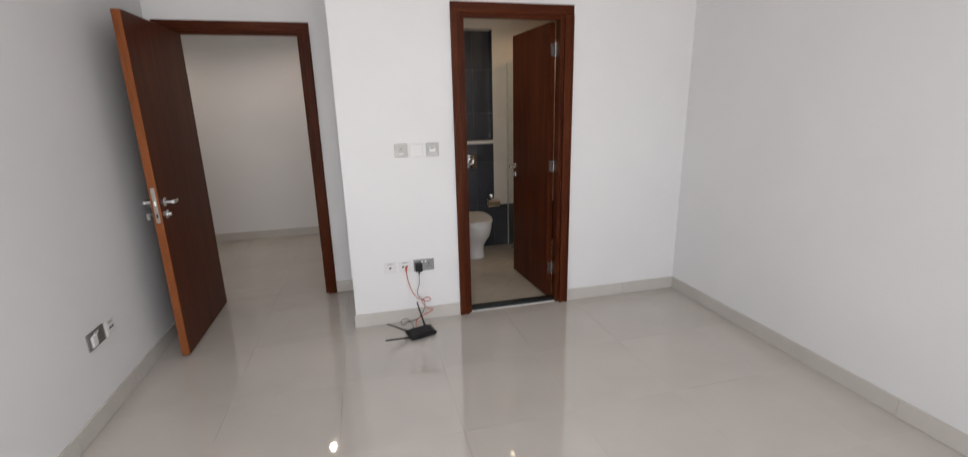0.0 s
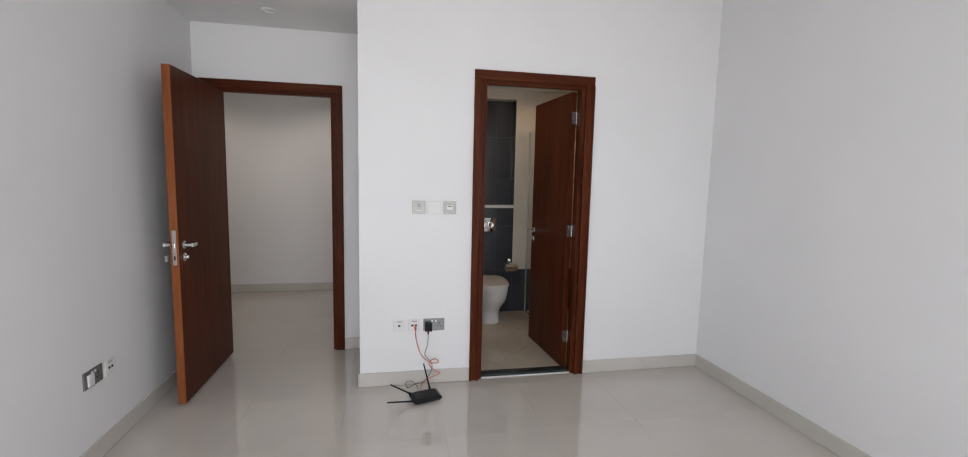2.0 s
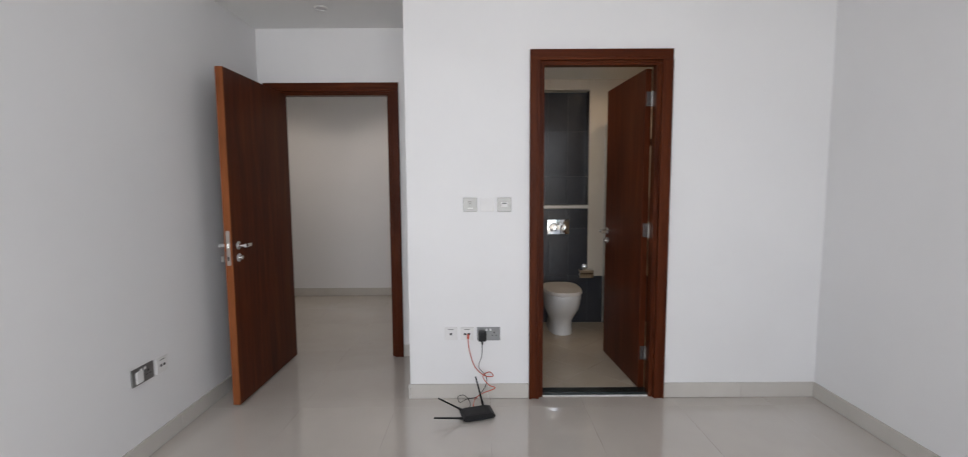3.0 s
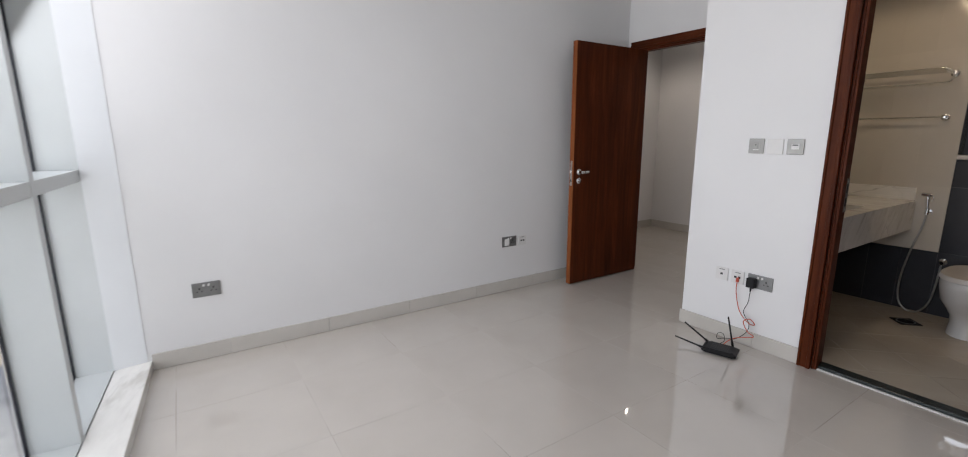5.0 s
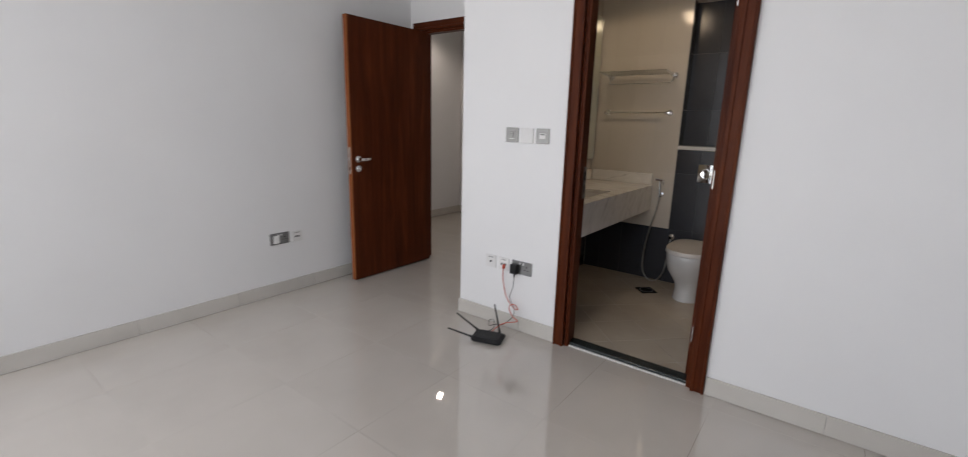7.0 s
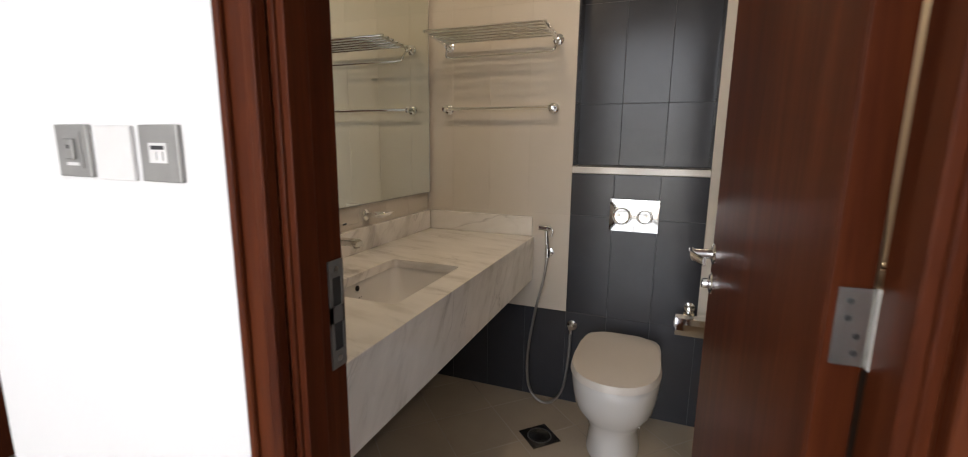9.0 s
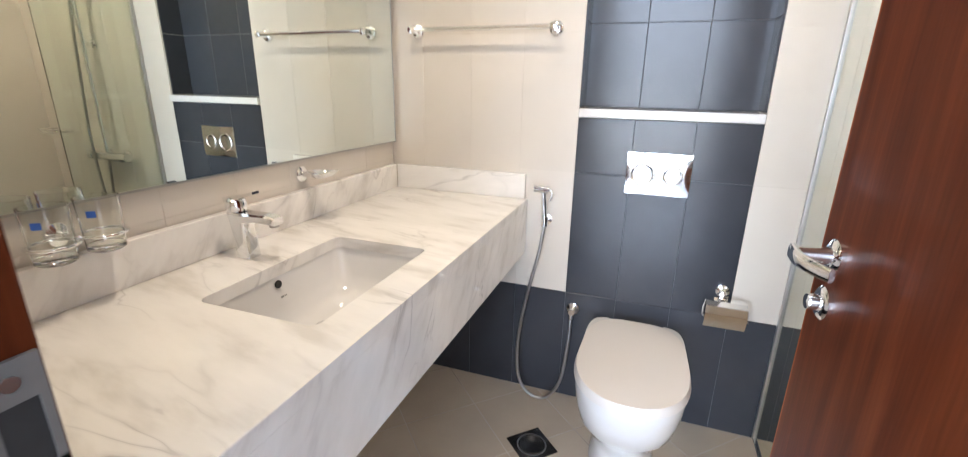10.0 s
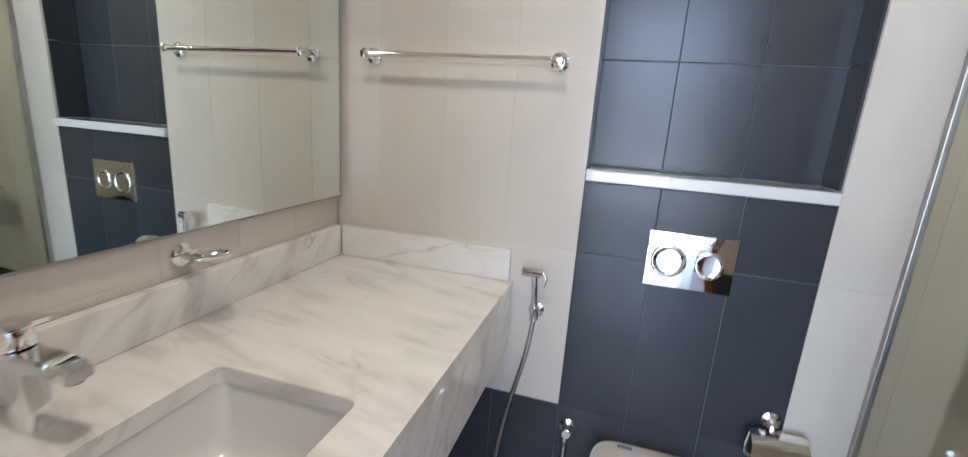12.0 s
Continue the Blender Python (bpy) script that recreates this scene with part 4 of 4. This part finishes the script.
part("hose", tube(bmesh.new(), ((0.988, YK - 0.036, 0.735), (0.975, YK - 0.05, 0.62), (0.940, YK - 0.06, 0.45), (0.912, YK - 0.06, 0.24), (0.922, YK - 0.06, 0.08), (0.975, YK - 0.065, 0.012),
                                (1.040, YK - 0.065, 0.017), (1.092, YK - 0.06, 0.10), (1.110, YK - 0.05, 0.25), (1.113, YK - 0.035, 0.372)), 0.0065, 12), STEEL, spray, "spiral metal hose", 60)
bm = bmesh.new()
spin(bm, ((0.024, 0), (0.024, 0.005), (0.014, 0.010), (0.013, 0.03), (0.015, 0.042), (0.012, 0.046), (0, 0.046)), (1.114, YK, 0.402), (0, -1, 0))
rod(bm, (1.113, YK - 0.034, 0.402), (1.113, YK - 0.034, 0.370), 0.009)
part("valve", bm, CHROME, spray, "chrome angle valve", 40)

paper = thing("toilet_paper_holder", (1.625, YK, 0.565), "chrome toilet paper holder with a cover flap", "paper holder")
bm = bmesh.new()
spin(bm, ((0.022, 0), (0.022, 0.010), (0.012, 0.014), (0.010, 0.045), (0.014, 0.052), (0.0, 0.056)), (1.620, YK, 0.566), (0, -1, 0))
part("rose", bm, CHROME, paper, "", 40)
bm = bmesh.new()
loft(bm, [[(x, y, z) for x in (1.566, 1.694) for y, z in (((p[0], p[1]), (p[0] - 0.002, p[1] - 0.002)) if x < 1.6 else ((p[0] - 0.002, p[1] - 0.002), (p[0], p[1])))]
          for p in ((YK - 0.032, 0.550), (YK - 0.060, 0.548), (YK - 0.080, 0.538), (YK - 0.088, 0.515), (YK - 0.086, 0.488), (YK - 0.076, 0.462))])
part("flap", bm, CHROME, paper, "polished chrome cover flap")
part("arm", tube(bmesh.new(), ((1.568, YK - 0.045, 0.545), (1.564, YK - 0.046, 0.500), (1.580, YK - 0.046, 0.478), (1.680, YK - 0.046, 0.476), (1.708, YK - 0.046, 0.480)), 0.004), CHROME, paper, "", 60)

# ---- towel rails ----
rail = thing("towel_rail", (0.73, YK, 1.42), "single chrome towel rail on the tiled wall", "towel rail")
for cx in (0.465, 0.986):
    part("flange", spin(bmesh.new(), ((0.024, 0), (0.024, 0.010), (0.020, 0.014), (0.011, 0.016), (0.011, 0.055), (0.014, 0.062), (0.0, 0.066)), (cx, YK, 1.421), (0, -1, 0)), CHROME, rail, "", 40)
part("bar", rod(bmesh.new(), (0.457, YK - 0.055, 1.421), (0.994, YK - 0.055, 1.421), 0.008), CHROME, rail, "", 40)
rack = thing("towel_rack", (0.74, YK, 1.71), "chrome towel rack with a slatted shelf", "towel rack")
for cx in (0.468, 0.996):
    part("flange", spin(bmesh.new(), ((0.024, 0), (0.024, 0.010), (0.018, 0.014), (0.010, 0.016), (0.010, 0.05), (0, 0.052)), (cx, YK, 1.713), (0, -1, 0)), CHROME, rack, "", 40)
    part("side_arm", tube(bmesh.new(), ((cx, YK - 0.045, 1.713), (cx, YK - 0.12, 1.718), (cx, YK - 0.2, 1.722), (cx, YK - 0.262, 1.730)), 0.006), CHROME, rack, "", 60)
for k in range(6):
    part("shelf_bar", rod(bmesh.new(), (0.460, YK - 0.055 - 0.04 * k, 1.722 + 0.002 * k), (1.004, YK - 0.055 - 0.04 * k, 1.722 + 0.002 * k), 0.006, n=12), CHROME, rack, "", 40)
part("lower_bar", tube(bmesh.new(), ((0.475, YK - 0.045, 1.70), (0.480, YK - 0.07, 1.668), (0.510, YK - 0.075, 1.652), (0.74, YK - 0.075, 1.652), (0.965, YK - 0.075, 1.654), (0.995, YK - 0.07, 1.670), (1.0, YK - 0.045, 1.70)), 0.005), CHROME, rack, "", 60)

# ---- wall recess shelf, drain, shower ----
shelf = thing("recess_shelf", (1.367, YK, 1.148), "white stone shelf at the foot of the wall recess", "shelf")
part("board", boxes((1.082, 1.652, YK - 0.014, 4.953, 1.133, 1.163), soft=0.003), CERAMIC, shelf)
drain = thing("floor_drain", (1.05, 4.505, 0), "square dark steel floor drain set on the diagonal", "drain")
DM = Matrix.Translation((1.050, 4.505, 0)) @ Matrix.Rotation(radians(45), 4, "Z")
for nm, bm, mat, lab in (("frame", boxes((-0.067, 0.067, -0.067, 0.067, -0.003, 0.0035), soft=0.001), DRAINSTEEL, "bevelled steel frame"),
                         ("cover", spin(bmesh.new(), ((0.047, 0.0035), (0.047, 0.0055), (0.043, 0.006), (0.041, 0.0045), (0, 0.005)), (0, 0, 0), (0, 0, 1)), DRAINSTEEL, "round cover"),
                         ("ring", spin(bmesh.new(), ((0.053, 0.0034), (0.053, 0.0050), (0.048, 0.0050), (0.048, 0.0034)), (0, 0, 0), (0, 0, 1)), GREYSTEEL, "thin bright ring"),
                         ("screw", rod(bmesh.new(), (0.056, 0.056, 0.003), (0.056, 0.056, 0.0045), 0.004, n=10), CHROME, "")):
    bm.transform(DM)
    part(nm, bm, mat, drain, lab, 40)

screen = thing("shower_screen", (1.80, 4.62, 0), "pale green glass shower screen in chrome channels", "shower screen")
part("glass", boxes((1.809, 1.815, 4.420, YK - 0.012, 0.016, 1.93)), GREENGLASS, screen)
part("wall_channel", boxes((1.803, 1.821, YK - 0.018, YK - 0.001, 0.0, 1.94), soft=0.002), STEEL, screen)
part("head_channel", boxes((1.804, 1.820, YB + 0.01, YK - 0.018, 1.925, 1.95), soft=0.002), CHROME, screen)
part("floor_channel", boxes((1.802, 1.822, 4.418, YK - 0.018, 0.0, 0.016), soft=0.002), CHROME, screen)

shower = thing("shower_mixer", (2.15, YK, 0.83), "chrome wall shower mixer with riser rail and hand shower", "shower")
bm = bmesh.new()
rod(bm, (2.035, YK - 0.055, 0.832), (2.265, YK - 0.055, 0.832), 0.022)
for cx in (2.075, 2.225):
    spin(bm, ((0.030, 0), (0.030, 0.008), (0.018, 0.014), (0.016, 0.05), (0, 0.052)), (cx, YK, 0.832), (0, -1, 0))
part("body", bm, CHROME, shower, "", 40)
for a, b in ((2.035, 1.995), (2.265, 2.305)):
    part("knob", rod(bmesh.new(), (a, YK - 0.055, 0.832), (b, YK - 0.055, 0.832), 0.026, 0.024), CHROME, shower, "", 40)
part("riser_rail", rod(bmesh.new(), (2.165, YK - 0.05, 0.855), (2.165, YK - 0.05, 1.95), 0.010), CHROME, shower, "", 40)
for z in (1.40, 1.93):
    part("rail_bracket", spin(bmesh.new(), ((0.022, 0), (0.022, 0.008), (0.010, 0.012), (0.012, 0.05), (0, 0.064)), (2.165, YK, z), (0, -1, 0)), CHROME, shower, "", 40)
part("hand_shower", rod(rod(bmesh.new(), (2.165, YK - 0.07, 1.62), (2.165, YK - 0.14, 1.76), 0.012), (2.165, YK - 0.125, 1.78), (2.165, YK - 0.165, 1.745), 0.045), CHROME, shower, "", 40)
part("hose", tube(bmesh.new(), ((2.165, YK - 0.07, 1.62), (2.20, YK - 0.075, 1.3), (2.23, YK - 0.08, 0.9), (2.20, YK - 0.08, 0.55), (2.155, YK - 0.075, 0.62), (2.15, YK - 0.06, 0.815)), 0.007), STEEL, shower, "", 60)
dish = thing("soap_dish", (2.55, YK, 0.945), "chrome wire soap dish in the shower", "soap dish")
for k in range(4):
    part("wire", tube(bmesh.new(), ((2.49, YK - 0.02 - 0.028 * k, 0.955), (2.50, YK - 0.02 - 0.028 * k, 0.94), (2.61, YK - 0.02 - 0.028 * k, 0.94), (2.62, YK - 0.02 - 0.028 * k, 0.955)), 0.0025, 8, 4), CHROME, dish, "", 60)
part("rim", tube(bmesh.new(), ((2.49, YK - 0.012, 0.957), (2.49, YK - 0.11, 0.957), (2.62, YK - 0.11, 0.957), (2.62, YK - 0.012, 0.957)), 0.004, 8, 6), CHROME, dish, "", 60)


# ---- laid pieces: floor tiles and wall tiles ----
shared = {}


def slab_mesh(key, sx, sy, sz, mat, soft=0.0007):
    """A thin bevelled slab with its lower corner at the origin; the mesh is shared between alike pieces."""
    name = (key, round(sx, 4), round(sy, 4), round(sz, 4))
    if name not in shared:
        bm = bmesh.new()
        box(bm, 0, sx, 0, sy, 0, sz)
        if soft:
            top = [e for e in bm.edges if all(v.co.z > sz - 1e-6 for v in e.verts)]
            bmesh.ops.bevel(bm, geom=top, offset=soft, segments=1, affect="EDGES")
        bmesh.ops.recalc_face_normals(bm, faces=bm.faces)
        me = bpy.data.meshes.new(key)
        bm.to_mesh(me)
        bm.free()
        me.materials.append(mat)
        shared[name] = me
    return shared[name]


def lay(name, me, m, parent):
    ob = new(name, me)
    ob.parent = parent
    ob.matrix_parent_inverse = parent.matrix_basis.inverted()
    ob.matrix_basis = m
    return ob


PITCH, JOINT = 0.582, 0.0013


def floor_field(x0, x1, y0, y1):
    i0, i1 = math.floor((x0 - 0.088) / PITCH), math.ceil((x1 - 0.088) / PITCH)
    j0, j1 = math.floor((y0 - 1.912) / PITCH), math.ceil((y1 - 1.912) / PITCH)
    for i in range(i0, i1):
        for j in range(j0, j1):
            a, b = max(x0, 0.088 + i * PITCH + JOINT / 2), min(x1, 0.088 + (i + 1) * PITCH - JOINT / 2)
            c, d = max(y0, 1.912 + j * PITCH + JOINT / 2), min(y1, 1.912 + (j + 1) * PITCH - JOINT / 2)
            if b - a > 0.004 and d - c > 0.004:
                lay("floor_tile", slab_mesh("floor_tile", b - a, d - c, 0.0285, FLOOR, 0.0003), Matrix.Translation((a, c, Z0 + 0.0005)), floor)


floor_field(XW, XE, -0.30, YN)
floor_field(XW, XC, YN, YE)
floor_field(-0.955, -0.085, YE, YE + 0.135)
floor_field(HW, XC, YE + 0.135, HN)
floor_field(0.996, 1.699, YN, 3.21)


def wall_field(name, parent, columns, rows, place, tone):
    for k in range(len(columns) - 1):
        for r in range(len(rows) - 1):
            w, h = columns[k + 1] - columns[k], rows[r + 1] - rows[r]
            mat = tone(k, r)
            if mat is None or w < 0.02:
                continue
            gap = 0.0018 if mat is DARK else 0.0009
            key = "dark_tile" if mat is DARK else "cream_tile"
            me = slab_mesh(key, w - gap, h - gap, 0.008, mat, 0.001 if mat is DARK else 0.0003)
            lay("wall_tile", me, place(columns[k] + gap / 2, rows[r] + gap / 2), parent)


structure("wall_panel_bedding", boxes((XL + 0.001, XE - 0.013, YK + 0.0012, YK + 0.0075, 0.0, 0.464), (1.082, 1.652, YK + 0.0012, YK + 0.0075, 0.466, 1.128), (1.0865, 1.6475, 4.9482, 4.9545, 1.164, 2.257)), DGROUT,
          "dark grouted bedding behind the anthracite tiles", "wall")
structure("wall_tile_bedding", boxes((XL + 0.001, 1.0785, YK + 0.0010, YK + 0.0075, 0.4675, ZB - 0.001), (1.6555, XE - 0.013, YK + 0.0010, YK + 0.0075, 0.4675, ZB - 0.001),
                                     (XL - 0.0075, XL - 0.0010, YB + 0.002, YK - 0.001, 0.4675, ZB - 0.001)), CGROUT, "cream grouted bedding behind the cream tiles", "wall")
ROWS_Z = [0.0, 0.466, 0.939, 1.41, 1.88, ZB]
end_wall = bpy.data.objects["wall_bathroom_end"]
cols = [XL + 0.001, 0.481, 0.678, 0.875, 1.080, 1.271, 1.463, 1.654, 1.860, 2.057, 2.254, 2.451, 2.648, XE]
upright = Matrix.Rotation(radians(90), 4, "X")


def end_tone(k, r):
    if 4 <= k <= 6:
        return DARK if r < 2 else None
    return DARK if r == 0 else CREAM


wall_field("end", end_wall, cols, ROWS_Z, lambda u, v: Matrix.Translation((u, YK + 0.008, v)) @ upright, end_tone)
dark_cols = [1.080, 1.271, 1.463, 1.654]
wall_field("end", end_wall, dark_cols, [0.939, 1.1315], lambda u, v: Matrix.Translation((u, YK + 0.008, v)) @ upright, lambda k, r: DARK)
wall_field("end", end_wall, [1.080, 1.274, 1.469, 1.654], [1.165, 1.445, 1.88, 2.258], lambda u, v: Matrix.Translation((u, 4.955, v)) @ upright, lambda k, r: DARK)
wall_field("end", end_wall, dark_cols, [2.262, ZB], lambda u, v: Matrix.Translation((u, YK + 0.008, v)) @ upright, lambda k, r: CREAM)
for x, turn in ((1.080, 90), (1.654, -90)):
    for z0, z1 in ((1.165, 1.445), (1.445, 1.88), (1.88, 2.258)):
        me = slab_mesh("dark_tile", 0.104, z1 - z0 - 0.002, 0.006, DARK, 0.0005)
        y = 4.842 if turn > 0 else 4.946
        lay("wall_tile", me, Matrix.Translation((x, y, z0 + 0.001)) @ Matrix.Rotation(radians(turn), 4, "Z") @ upright, end_wall)
recess_wall = bpy.data.objects["wall_recess"]
side_cols = [YB + 0.001] + [YK - 0.1965 * k for k in range(7, -1, -1)]
wall_field("vanity", recess_wall, side_cols, ROWS_Z, lambda u, v: Matrix.Translation((XL - 0.008, u, v)) @ Matrix.Rotation(radians(90), 4, "Z") @ upright,
           lambda k, r: DARK if r == 0 else CREAM)
structure("wall_shower_lining", boxes((XE - 0.012, XE, YB + 0.012, YK, 0.466, ZB), (1.79, XE - 0.012, YB, YB + 0.012, 0.466, ZB), (XL, 0.90, YB, YB + 0.012, 0.466, ZB),
                                      (0.90, 1.79, YB, YB + 0.012, 2.15, ZB)), CREAM, "cream tiled lining of the bathroom walls", "wall")
structure("wall_shower_dado", boxes((XE - 0.012, XE, YB + 0.012, YK, 0, 0.464), (1.79, XE - 0.012, YB, YB + 0.012, 0, 0.464), (XL, 0.90, YB, YB + 0.012, 0, 0.464)), DARK,
          "anthracite tiled dado of the bathroom walls", "wall")

# bathroom floor, laid on the diagonal
bath_floor = bpy.data.objects["floor_bathroom"]
DP = 0.403
rot = Matrix.Rotation(radians(45), 4, "Z")
side = DP / math.sqrt(2)


def clip(poly, axis, bound, keep_less):
    out = []
    for p, q in zip(poly, poly[1:] + poly[:1]):
        a, b = (p[axis] - bound) * (1 if keep_less else -1), (q[axis] - bound) * (1 if keep_less else -1)
        if a <= 0:
            out.append(p)
        if a * b < 0:
            t = a / (a - b)
            out.append((p[0] + (q[0] - p[0]) * t, p[1] + (q[1] - p[1]) * t))
    return out


g = 0.0028
for i in range(-8, 16):
    for j in range(-8, 16):
        s0, d0 = 5.42 + DP * (i - 4), 3.06 + DP * (j - 6)
        quad = [((s - d) / 2, (s + d) / 2) for s, d in ((s0 + g, d0 + g), (s0 + g, d0 + DP - g), (s0 + DP - g, d0 + DP - g), (s0 + DP - g, d0 + g))]
        for axis, bound, less in ((0, XL, False), (0, XE, True), (1, YB + 0.004, False), (1, YK + 0.006, True)):
            quad = clip(quad, axis, bound, less) if quad else quad
        if len(quad) < 3:
            continue
        bm = bmesh.new()
        loft(bm, [[(x, y, z) for x, y in quad] for z in (-0.0035, -0.0003)])
        part("floor_tile", bm, BFLOOR, bath_floor)
